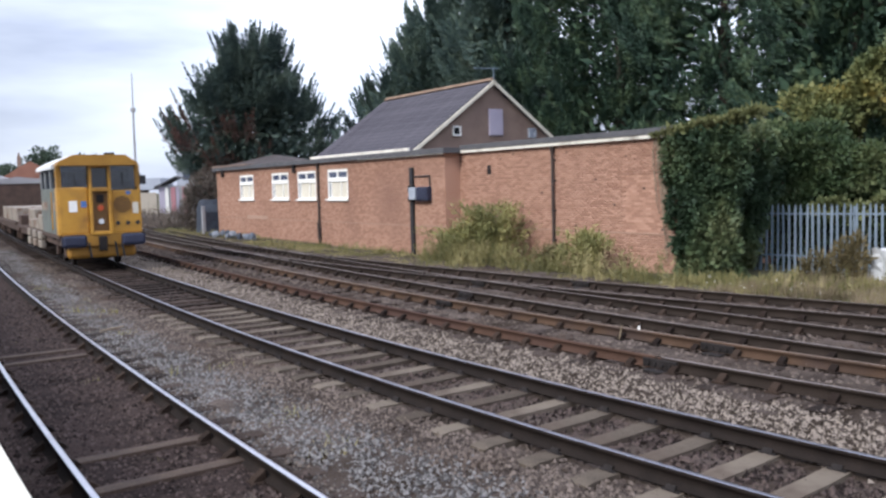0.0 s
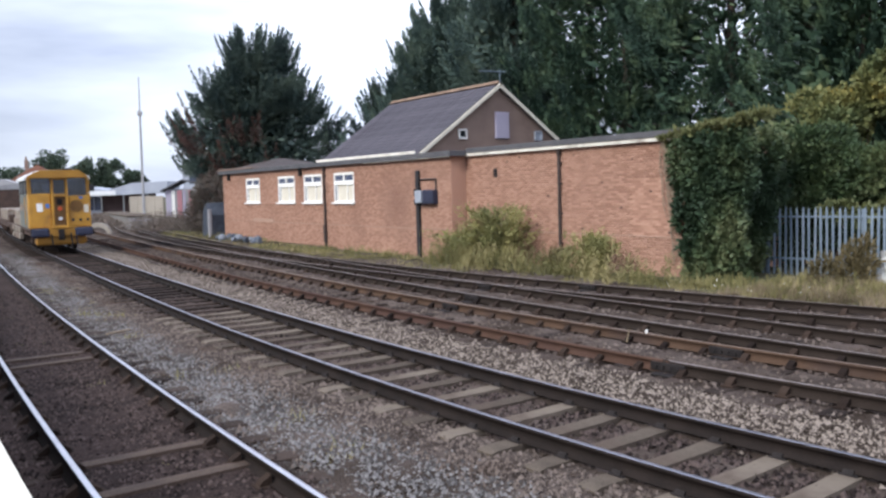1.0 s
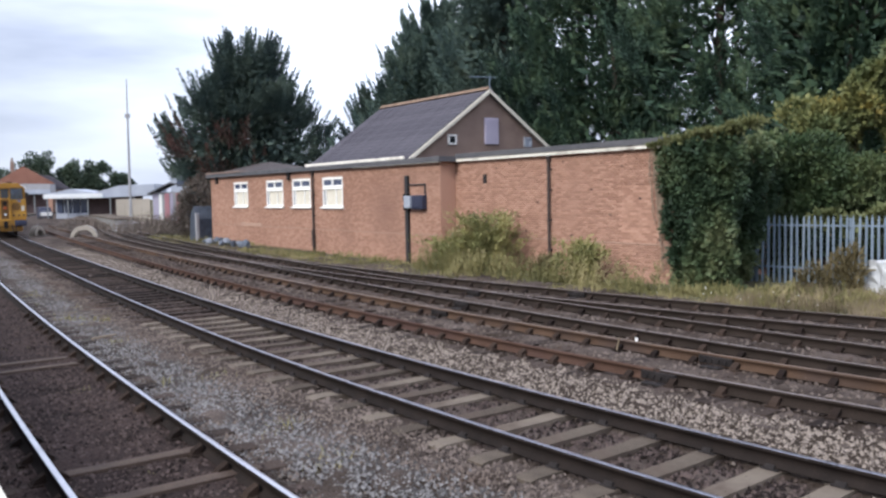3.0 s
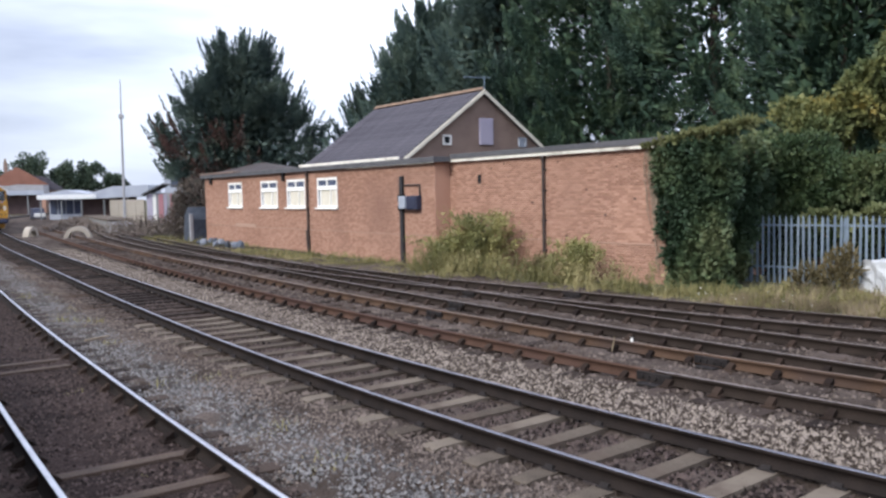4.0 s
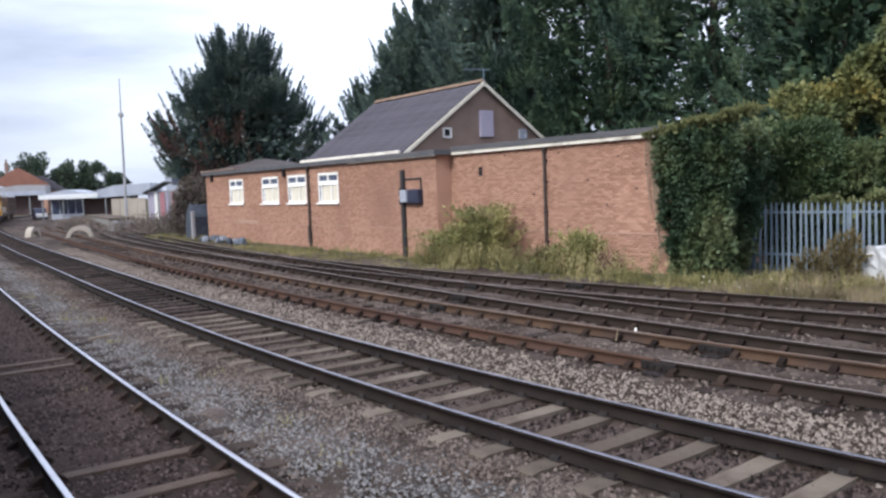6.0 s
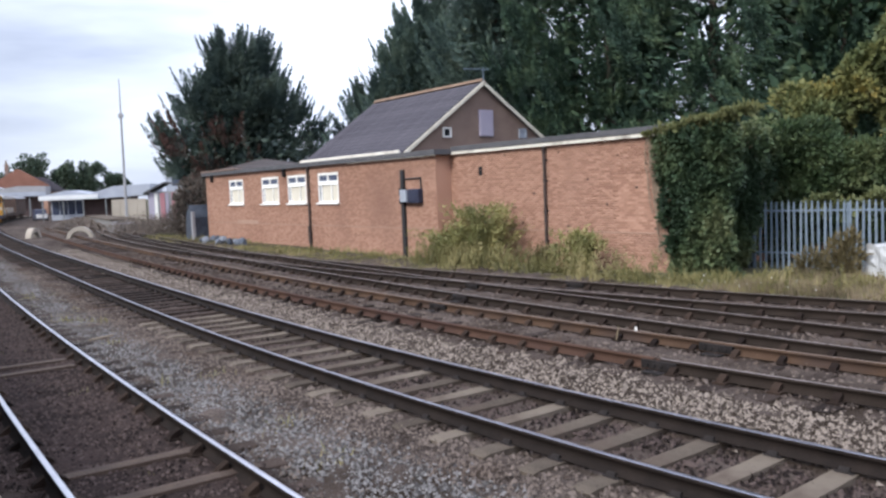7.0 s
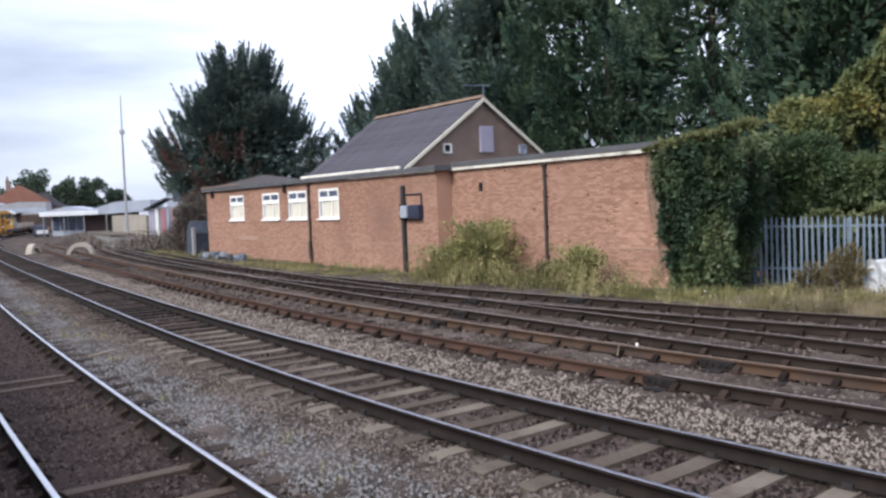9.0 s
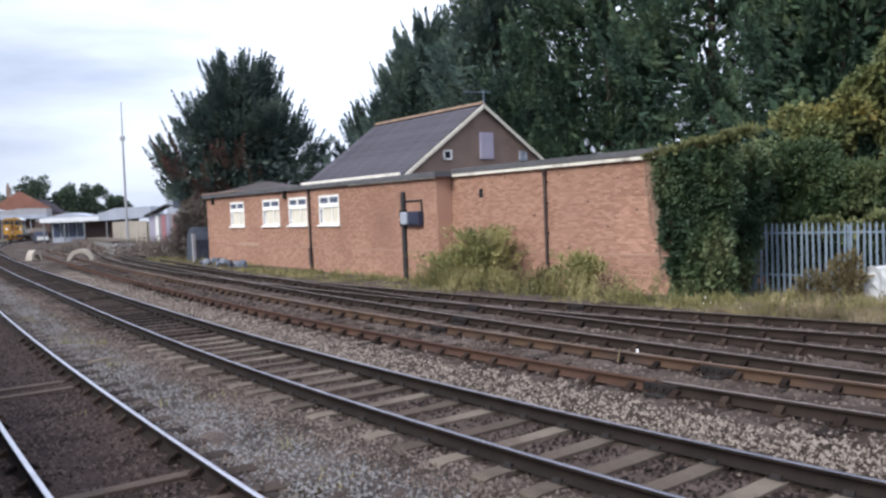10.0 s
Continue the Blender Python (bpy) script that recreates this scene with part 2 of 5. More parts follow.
    "conifer": leafy("conifer", (0.012, 0.024, 0.017), (0.026, 0.050, 0.034), (0.054, 0.088, 0.050), (0.105, 0.138, 0.068)),
    # dusky and hazy carry distance haze in their colour: bluer, with lifted darks
    "conifer_dusky": leafy("conifer_dusky", (0.020, 0.032, 0.033), (0.038, 0.060, 0.054), (0.064, 0.088, 0.070), (0.09, 0.115, 0.085)),
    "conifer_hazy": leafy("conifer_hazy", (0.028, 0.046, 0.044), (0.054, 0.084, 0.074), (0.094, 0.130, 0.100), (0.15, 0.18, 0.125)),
    "dock": leafy("dock", (0.045, 0.038, 0.018), (0.090, 0.072, 0.034), (0.15, 0.115, 0.055), (0.20, 0.155, 0.08)),
    "dead": leafy("dead", (0.034, 0.021, 0.018), (0.062, 0.034, 0.028), (0.095, 0.048, 0.038), (0.12, 0.066, 0.05)),
    "ivy": leafy("ivy", (0.014, 0.026, 0.014), (0.030, 0.052, 0.026), (0.062, 0.085, 0.038), (0.13, 0.14, 0.065)),
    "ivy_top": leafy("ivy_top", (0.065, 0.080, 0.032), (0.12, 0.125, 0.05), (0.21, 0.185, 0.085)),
    "hedge": leafy("hedge", (0.016, 0.030, 0.014), (0.032, 0.054, 0.022), (0.065, 0.088, 0.036), (0.120, 0.130, 0.055)),
    "autumn": leafy("autumn", (0.040, 0.058, 0.026), (0.075, 0.095, 0.038), (0.115, 0.125, 0.046), (0.155, 0.15, 0.05), (0.27, 0.20, 0.05)),
    "shrub": leafy("shrub", (0.075, 0.084, 0.032), (0.165, 0.160, 0.058), (0.28, 0.25, 0.095), (0.42, 0.35, 0.15)),
    "twiggy": leafy("twiggy", (0.045, 0.036, 0.030), (0.09, 0.07, 0.056), (0.15, 0.125, 0.10)),
    "heath": leafy("heath", (0.085, 0.068, 0.056), (0.145, 0.115, 0.096), (0.21, 0.165, 0.138)),
    "grass": leafy("grass", (0.062, 0.060, 0.024), (0.125, 0.115, 0.043), (0.215, 0.185, 0.078), (0.33, 0.275, 0.135)),
    "straw": leafy("straw", (0.062, 0.048, 0.028), (0.12, 0.092, 0.054), (0.19, 0.146, 0.092), (0.28, 0.22, 0.145)),
    "far_leaf": leafy("far_leaf", (0.025, 0.042, 0.030), (0.042, 0.062, 0.040), (0.075, 0.095, 0.055)),
}


def glass(name, tint=(0.02, 0.022, 0.025), rough=0.06):
    m = bpy.data.materials.new(name)
    m.use_nodes = True
    b = m.node_tree.nodes["Principled BSDF"]
    b.inputs["Base Color"].default_value, b.inputs["Roughness"].default_value = (*tint, 1), rough
    b.inputs["Specular IOR Level"].default_value = 0.5
    return m



def clear_pane(name):
    """See-through glazing with a faint sheen."""
    m = bpy.data.materials.new(name)
    m.use_nodes = True
    nt = m.node_tree
    through_it, sheen, blend = nt.nodes.new("ShaderNodeBsdfTransparent"), nt.nodes.new("ShaderNodeBsdfGlossy"), nt.nodes.new("ShaderNodeMixShader")
    through_it.inputs["Color"].default_value = (0.42, 0.45, 0.50, 1)
    sheen.inputs["Roughness"].default_value, blend.inputs["Fac"].default_value = 0.05, 0.06
    nt.links.new(through_it.outputs[0], blend.inputs[1])
    nt.links.new(sheen.outputs[0], blend.inputs[2])
    nt.links.new(blend.outputs[0], nt.nodes["Material Output"].inputs["Surface"])
    return m


M["glass"] = glass("glass")
M["clear_pane"] = clear_pane("clear_pane")
M["glass_blue"] = glass("glass_blue", (0.05, 0.06, 0.10), 0.15)

# ---- building helpers ----


def empty(name, m=None, parent=None):
    ob = new(name)
    ob.empty_display_size = 0.3
    if parent:
        ob.parent = parent
    if m is not None:
        ob.matrix_basis = m
    return ob


def finish(name, me, materials, parent=None, label="", m=None):
    for k in materials if isinstance(materials, (list, tuple)) else [materials]:
        me.materials.append(M[k])
    ob = new(name, me)
    if parent:
        ob.parent = parent
    if m is not None:
        ob.matrix_basis = m
    if label:
        ob["label"] = label
    return ob


def part(name, bm, material, parent=None, label="", m=None, smooth=False):
    me = bpy.data.meshes.new(name)
    bmesh.ops.recalc_face_normals(bm, faces=bm.faces)
    bm.to_mesh(me)
    bm.free()
    if smooth:
        me.shade_smooth()
    return finish(name, me, material, parent, label, m)


def raw(name, verts, faces, material, parent=None, label="", m=None):
    """One mesh from arrays; all faces have the same number of corners."""
    me = bpy.data.meshes.new(name)
    verts, faces = np.asarray(verts, np.float32), np.asarray(faces, np.int32)
    k = faces.shape[1]
    me.vertices.add(len(verts))
    me.vertices.foreach_set("co", verts.ravel())
    me.loops.add(faces.size)
    me.loops.foreach_set("vertex_index", faces.ravel())
    me.polygons.add(len(faces))
    me.polygons.foreach_set("loop_start", np.arange(0, faces.size, k, dtype=np.int32))
    me.update(calc_edges=True)
    return finish(name, me, material, parent, label, m)


def box(bm, x0, x1, y0, y1, z0, z1, bevel=0.0, m=None):
    made = bmesh.ops.create_cube(bm, size=1.0)["verts"]
    t = Matrix.Translation(((x0 + x1) / 2, (y0 + y1) / 2, (z0 + z1) / 2)) @ Matrix.Diagonal((x1 - x0, y1 - y0, z1 - z0, 1))
    bmesh.ops.transform(bm, matrix=t if m is None else m @ t, verts=made)
    if bevel:
        edges = list({e for v in made for e in v.link_edges})
        bmesh.ops.bevel(bm, geom=edges, offset=bevel, segments=2, affect="EDGES", profile=0.5)
    return bm


def boxed(name, dims, material, parent=None, label="", bevel=0.01, m=None):
    return part(name, box(bmesh.new(), *dims, bevel), material, parent, label, m)


def rod(bm, a, b, r0, r1=None, n=10):
    a, b = Vector(a), Vector(b)
    d = b - a
    made = bmesh.ops.create_cone(bm, cap_ends=True, segments=n, radius1=r0, radius2=r0 if r1 is None else r1, depth=d.length)["verts"]
    bmesh.ops.transform(bm, matrix=Matrix.Translation((a + b) / 2) @ d.to_track_quat("Z", "Y").to_matrix().to_4x4(), verts=made)
    return bm


def prism(bm, outline, y0, y1):
    """Extrudes an outline of (x, z) from y0 to y1."""
    a = [bm.verts.new((x, y0, z)) for x, z in outline]
    b = [bm.verts.new((x, y1, z)) for x, z in outline]
    n = len(outline)
    bm.faces.new(a)
    bm.faces.new(b[::-1])
    for i in range(n):
        bm.faces.new((a[i], b[i], b[(i + 1) % n], a[(i + 1) % n]))
    return bm


def sweep(name, line, heading, profile, material, parent=None, label="", flat=()):
    """Sweeps a closed profile of (across, up) along a line; the profile faces named in flat take the second material."""
    line, n = np.asarray(line), len(profile)
    right = np.stack([np.cos(heading), -np.sin(heading)], 1)
    v = np.empty((len(line), n, 3))
    for i, (a, z) in enumerate(profile):
        v[:, i, :2] = line + right * a
        v[:, i, 2] = z
    idx = np.arange(len(line) * n).reshape(len(line), n)
    f = np.stack([idx[:-1], np.roll(idx[:-1], -1, 1), np.roll(idx[1:], -1, 1), idx[1:]], 2).reshape(-1, 4)
    ob = raw(name, v.reshape(-1, 3), f, material, parent, label)
    if flat:
        which = np.tile(np.isin(np.arange(n), flat).astype(np.int32), len(line) - 1)
        ob.data.polygons.foreach_set("material_index", which)
    return ob


def leaves(where, aim, length, width, rng, spread=0.6):
    """Diamond leaves at points, pointing roughly along aim. Returns arrays of corners and faces."""
    k = len(where)
    d = aim + rng.normal(0, spread, (k, 3))
    d /= np.linalg.norm(d, axis=1)[:, None]
    side = np.cross(d, rng.normal(0, 1, (k, 3)))
    side /= np.linalg.norm(side, axis=1)[:, None] + 1e-9
    ln = (length * rng.uniform(0.6, 1.4, k))[:, None]
    wd = (width * rng.uniform(0.6, 1.4, k))[:, None]
    v = np.stack([where, where + d * ln * 0.45 + side * wd / 2, where + d * ln, where + d * ln * 0.45 - side * wd / 2], 1)
    return v.reshape(-1, 3), np.arange(k * 4).reshape(-1, 4)


def merge(*sets):
    vs, fs, o = [], [], 0
    for v, f in sets:
        vs.append(v)
        fs.append(f + o)
        o += len(v)
    return np.concatenate(vs), np.concatenate(fs)

# ---- the lie of the tracks ----
# start point, heading, first bend, lasting bend and the change of bend past twelve metres (radians per metre)
LINES = {
    "a": (-2.962, 7.947, -0.5984, 0.00286, 0.00062, 0.0),
    "b": (1.817, 8.312, -0.6743, 0.01169, 0.00083, -0.00181),
    "c": (3.774, 11.802, -0.6786, 0.01078, 0.00106, -0.00061),
    "d": (4.261, 15.163, -0.6071, 0.00533, 0.00117, 0.00018),
    "e": (5.213, 17.903, -0.7537, 0.00924, 0.00215, 0.00182),
}


def bend(key, s0, s1, step=0.5):
    """Points and headings along the centre line of a track."""
    x0, y0, th, k0, ki, k2 = LINES[key]
    fine = 0.05
    s = np.arange(-40.0, max(s1 + 1.0, 2.0), fine)
    h = th + k0 * 12 * (1 - np.exp(-np.maximum(s, -8) / 12)) + ki * s + k2 * np.maximum(s - 12, 0)
    if key == "b":
        # the running line swings right into the station
        h = h + 0.00169 * np.maximum(s - 38, 0) + 0.00113 * np.maximum(s - 75, 0) + 0.00146 * np.maximum(s - 120, 0)
    xs, ys = np.cumsum(np.sin(h)) * fine, np.cumsum(np.cos(h)) * fine
    i = int(np.argmin(abs(s)))
    xs, ys = xs - xs[i] + x0, ys - ys[i] + y0
    want = np.arange(s0, s1, step)
    return np.stack([np.interp(want, s, xs), np.interp(want, s, ys)], 1), np.interp(want, s, h)


def beside(key, s, off):
    p, h = bend(key, s, s + 0.6)
    return Vector((p[0][0] + math.cos(h[0]) * off, p[0][1] - math.sin(h[0]) * off, 0)), h[0]


GAUGE = 0.7525

# ---- ground and ballast ----
rng = np.random.default_rng(4)
bm = bmesh.new()
bmesh.ops.create_grid(bm, x_segments=60, y_segments=60, size=1500)
part("ground", bm, "earth", m=pose(0, 600, -0.34))
tagged(bpy.data.objects["ground"], "bare earth and rough grass beside the railway", "ground", kind="structure")


def strip(name, key, s0, s1, o0, o1, z, rough, step_s, step_o, material, label, category, kind="structure", seed=1, dips=()):
    p, h = bend(key, s0, s1, step_s)
    offs = np.arange(o0, o1 + step_o / 2, step_o)
    r = np.random.default_rng(seed)
    v = np.empty((len(p), len(offs), 3))
    right = np.stack([np.cos(h), -np.sin(h)], 1)
    for i, o in enumerate(offs):
        v[:, i, :2] = p + right * o
        v[:, i, 2] = z
    v[:, :, 2] += r.normal(0, rough, v.shape[:2])
    for centre, half, drop in dips:
        v[:, abs(offs - centre) < half, 2] -= drop
    v[:, [0, -1], 2] = z - 0.35
    idx = np.arange(len(p) * len(offs)).reshape(len(p), len(offs))
    f = np.stack([idx[:-1, :-1], idx[:-1, 1:], idx[1:, 1:], idx[1:, :-1]], 2).reshape(-1, 4)
    return tagged(raw(name, v.reshape(-1, 3), f, material), label, category, kind=kind)


strip("ballast_bed", "b", -36, 215, -6.2, 10.2, -0.21, 0.018, 0.3, 0.2, "ballast", "dirty grey-brown railway ballast bed", "ballast", dips=((0.0, 0.72, 0.03), (-1.1, 0.35, 0.012)))
strip("ballast_dark", "a", -36, 60, -1.4, 1.0, -0.168, 0.010, 0.25, 0.15, "ballast_dark", "dark oily ballast burying the platform track's sleepers", "ballast", seed=5)
strip("ballast_old", "d", -36, 50, -2.6, 4.6, -0.186, 0.012, 0.3, 0.2, "ballast", "dark brown ballast under the old sidings", "ballast", seed=6)


def scatter(name, count, s0, s1, o0, o1, size, material, label, seed, z=-0.2, power=2.0):
    """Loose stones strewn along the tracks, denser near the platform."""
    r = np.random.default_rng(seed)
    p, h = bend("b", s0, s1, 0.25)
    u = r.random(count) ** power
    i = (u * (len(p) - 1)).astype(int)
    o = r.uniform(o0, o1, count)
    c = np.empty((count, 3))
    c[:, 0] = p[i, 0] + np.cos(h[i]) * o + r.normal(0, 0.15, count)
    c[:, 1] = p[i, 1] - np.sin(h[i]) * o + r.normal(0, 0.15, count)
    rad = size * r.uniform(0.5, 1.5, count)
    c[:, 2] = z + rad * 0.25
    # a half-sunk stone: an uneven ring and a crown
    base = np.array([(1, 0, -0.45), (0, 1, -0.45), (-1, 0, -0.45), (0, -1, -0.45), (0, 0, 0.9)], float)
    v = base[None] * r.uniform(0.55, 1.25, (count, 5, 1)) + r.normal(0, 0.2, (count, 5, 3))
    a = r.uniform(0, 6.28, count)
    ca, sa = np.cos(a)[:, None], np.sin(a)[:, None]
    v = np.stack([v[:, :, 0] * ca - v[:, :, 1] * sa, v[:, :, 0] * sa + v[:, :, 1] * ca, v[:, :, 2] * 0.85], 2)
    v = v * rad[:, None, None] + c[:, None, :]
    tri = np.array([(0, 1, 4), (1, 2, 4), (2, 3, 4), (3, 0, 4)])
    f = (tri[None] + (np.arange(count) * 5)[:, None, None]).reshape(-1, 3)
    return tagged(raw(name, v.reshape(-1, 3), f, material), label, "gravel", kind="stuff")


scatter("ballast_stones", 34000, -7, 42, -2.95, -1.75, 0.020, "stone_blue", "clean blue-grey ballast stones in the six-foot", 11)
scatter("ballast_stones", 24000, -7, 34, -1.85, -0.95, 0.021, "stone", "brown soiled ballast stones at the sleeper ends", 16)
scatter("ballast_stones", 9000, -7, 30, -3.4, -2.7, 0.021, "stone", "brown soiled stones beside the platform track", 17)
scatter("ballast_stones", 16000, -7, 25, -0.66, 0.66, 0.026, "stone_dark", "dark oily ballast stones between the running rails", 12, -0.225)
scatter("ballast_stones", 46000, -7, 46, 0.95, 2.45, 0.023, "stone_pale", "pale clean ballast stones in the space between tracks", 13, power=1.45)
scatter("ballast_stones", 22000, -7, 22, -5.2, -3.1, 0.020, "stone_dark", "dark soiled stones in the platform track", 14, -0.165)
scatter("ballast_stones", 26000, -7, 40, 2.6, 9.6, 0.028, "stone", "grey stones lying between rusty siding rails", 15, -0.178)

# ---- rails, sleepers and chairs ----
FLAT_BOTTOM = [(-0.07, -0.159), (0.07, -0.159), (0.07, -0.148), (0.012, -0.128), (0.010, -0.045), (0.036, -0.036), (0.036, -0.006), (0.028, 0.0), (-0.028, 0.0), (-0.036, -0.006), (-0.036, -0.036), (-0.010, -0.045), (-0.012, -0.128), (-0.07, -0.148)]


def sleeper_mesh(kind):
    bm = bmesh.new()
    if kind == "concrete":
        prism(bm, [(-1.25, -0.30), (1.25, -0.30), (1.25, -0.185), (1.15, -0.165), (0.5, -0.168), (0.35, -0.174), (-0.35, -0.174), (-0.5, -0.168), (-1.15, -0.165), (-1.25, -0.185)], -0.115, 0.115)
    else:
        box(bm, -1.3, 1.3, -0.125, 0.125, -0.30, -0.175, 0.01)
    me = bpy.data.meshes.new("sleeper")
    bmesh.ops.recalc_face_normals(bm, faces=bm.faces)
    bm.to_mesh(me)
    bm.free()
    me.materials.append(M["concrete" if kind == "concrete" else "timber"])
    return me


def chair_mesh(big):
    """Rail fastening: a base plate with a jaw on each side of the rail."""
    bm = bmesh.new()
    w = 0.19 if big else 0.10
    box(bm, -w, w, -0.09, 0.09, -0.175, -0.150, 0.004)
    for sx in (-1, 1):
        prism(bm, [(sx * 0.045, -0.15), (sx * w * 0.9, -0.15), (sx * w * 0.75, -0.11), (sx * 0.05, -0.055 if big else -0.12)], -0.05, 0.05)
    me = bpy.data.meshes.new("chair")
    bmesh.ops.recalc_face_normals(bm, faces=bm.faces)
    bm.to_mesh(me)
    bm.free()
    me.materials.append(M["chair_rust" if big else "iron"])
    return me


SLEEPERS = {k: sleeper_mesh(k) for k in ("concrete", "timber")}
CHAIRS = {True: chair_mesh(True), False: chair_mesh(False)}


def track(key, s0, s1, kind, side, head, spacing, phase, chairs_to, sleepers_to, big, label, rails=None):
    t = tagged(empty("railway_track"), label, "railway track", "railway tracks")
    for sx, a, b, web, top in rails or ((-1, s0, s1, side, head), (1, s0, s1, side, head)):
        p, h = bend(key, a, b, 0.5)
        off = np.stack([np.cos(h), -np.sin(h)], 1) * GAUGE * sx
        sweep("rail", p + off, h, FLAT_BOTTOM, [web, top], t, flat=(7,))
    s = s0 + phase
    n = 0
    while s < sleepers_to:
        place, hh = beside(key, s, 0)
        sl = new("sleeper", SLEEPERS[kind if s < 13 else "timber"])
        sl.parent = t
        jitter = 0.012 * math.sin(n * 7.3)
        sl.matrix_basis = Matrix.Translation((place.x, place.y, -0.006 + jitter * 0.5)) @ Matrix.Rotation(-hh + jitter, 4, "Z")
        if s < chairs_to:
            for sx in (-1, 1):
                c = new("chair", CHAIRS[big])
                c.parent = sl
                c.matrix_basis = Matrix.Translation((sx * GAUGE, 0, 0))
        s += spacing
        n += 1
    return t


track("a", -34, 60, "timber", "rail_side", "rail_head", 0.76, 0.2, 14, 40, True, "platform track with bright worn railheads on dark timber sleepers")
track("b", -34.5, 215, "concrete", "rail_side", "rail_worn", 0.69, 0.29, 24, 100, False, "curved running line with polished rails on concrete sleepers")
track("c", -34, 90, "timber", "rail_rust", "rail_rust", 0.74, 0.1, 30, 50, True, "rusty orange siding rails in iron chairs on timber sleepers", ((-1, -34, 0.6, "rail_brown", "rail_dull"), (-1, 0.4, 90, "rail_rust", "rail_rust"), (1, -34, 90, "rail_ochre", "rail_dusty")))
track("d", -34, 80, "timber", "rail_brown", "rail_dull", 0.74, 0.4, 30, 50, True, "dull brown siding rails in iron chairs on timber sleepers")
track("e", -34, 80, "timber", "rail_brown", "rail_dull", 0.74, 0.3, 30, 50, True, "old brown siding rails beside the weedy verge")


def joint(key, s, sx):
    """Bolted fishplates where two rail lengths meet."""
    place, hh = beside(key, s, GAUGE * sx)
    t = tagged(empty("fishplate_joint", Matrix.Translation(place) @ Matrix.Rotation(-hh, 4, "Z")), "black bolted fishplates joining two rusty rails", "fishplate", "rail joints")
    for side in (-1, 1):
        bm = bmesh.new()
        box(bm, 0.012 * side, 0.075 * side, -0.29, 0.29, -0.15, -0.028, 0.008)
        part("plate", bm, "iron", t)
        for y in (-0.18, -0.06, 0.06, 0.18):
            part("bolt", rod(bmesh.new(), (0.07 * side, y, -0.09), (0.105 * side, y, -0.09), 0.024, n=6), "iron", t)
    boxed("block", (-0.24, 0.24, -0.16, 0.16, -0.20, -0.155), "iron", t)


joint("c", 0.40, -1)
joint("c", 0.50, 1)
joint("d", 5.9, -1)
joint("e", 3.8, 1)
joint("c", 7.6, 1)
joint("d", 7.6, 1)

# timber boards lying in the platform track
for s, off, tilt in ((6.4, -0.25, 4), (7.1, -0.30, 1), (0.5, 0.1, 2), (-0.5, 0.15, 3)):
    place, hh = beside("a", s, off)
    b = boxed("board", (-0.85, 0.85, -0.09, 0.09, -0.19, -0.13), "board", None, "", 0.008, Matrix.Translation(place) @ Matrix.Rotation(-hh + radians(tilt), 4, "Z"))
    tagged(b, "brown weathered timber board half sunk in the ballast", "board", "boards in the ballast")

place, hh = beside("a", 9.2, 1.55)
tagged(boxed("stick", (-0.28, 0.28, -0.02, 0.02, -0.19, -0.15), "straw_wood", None, "", 0.006, Matrix.Translation(place) @ Matrix.Rotation(-hh + 0.5, 4, "Z")), "pale splintered stick on the ballast", "stick")

# ---- platform with its white edge ----
p, h = bend("a", -36, 22, 0.6)
plat = sweep("platform", p, h, [(-5.5, -0.5), (-1.62, -0.5), (-1.66, 0.80), (-1.56, 0.80), (-1.56, 0.905), (-5.5, 0.915)], "platform")
tagged(plat, "grey tarmac station platform with overhanging edge", "platform", kind="structure")
i0 = 0
while i0 + 1 < len(p):
    place, hh = Vector((*(p[i0] + p[i0 + 1]) / 2, 0)), h[i0]
    boxed("coping_slab", (-2.05, -1.55, -0.298, 0.298, 0.83, 0.915), "cream", plat, "", 0.008, Matrix.Translation(place) @ Matrix.Rotation(-hh, 4, "Z"))
    i0 += 1

# ---- the brick building beside the line ----
# its own axes: x along the front towards the fence, y into the building, z up
YARD = pose(3.5, 28.6, 0, 0, 0, -54.9)
BASE, TOP = -0.36, 3.70
BRICK_L, BRICK_H, JOINT = 0.215, 0.065, 0.010


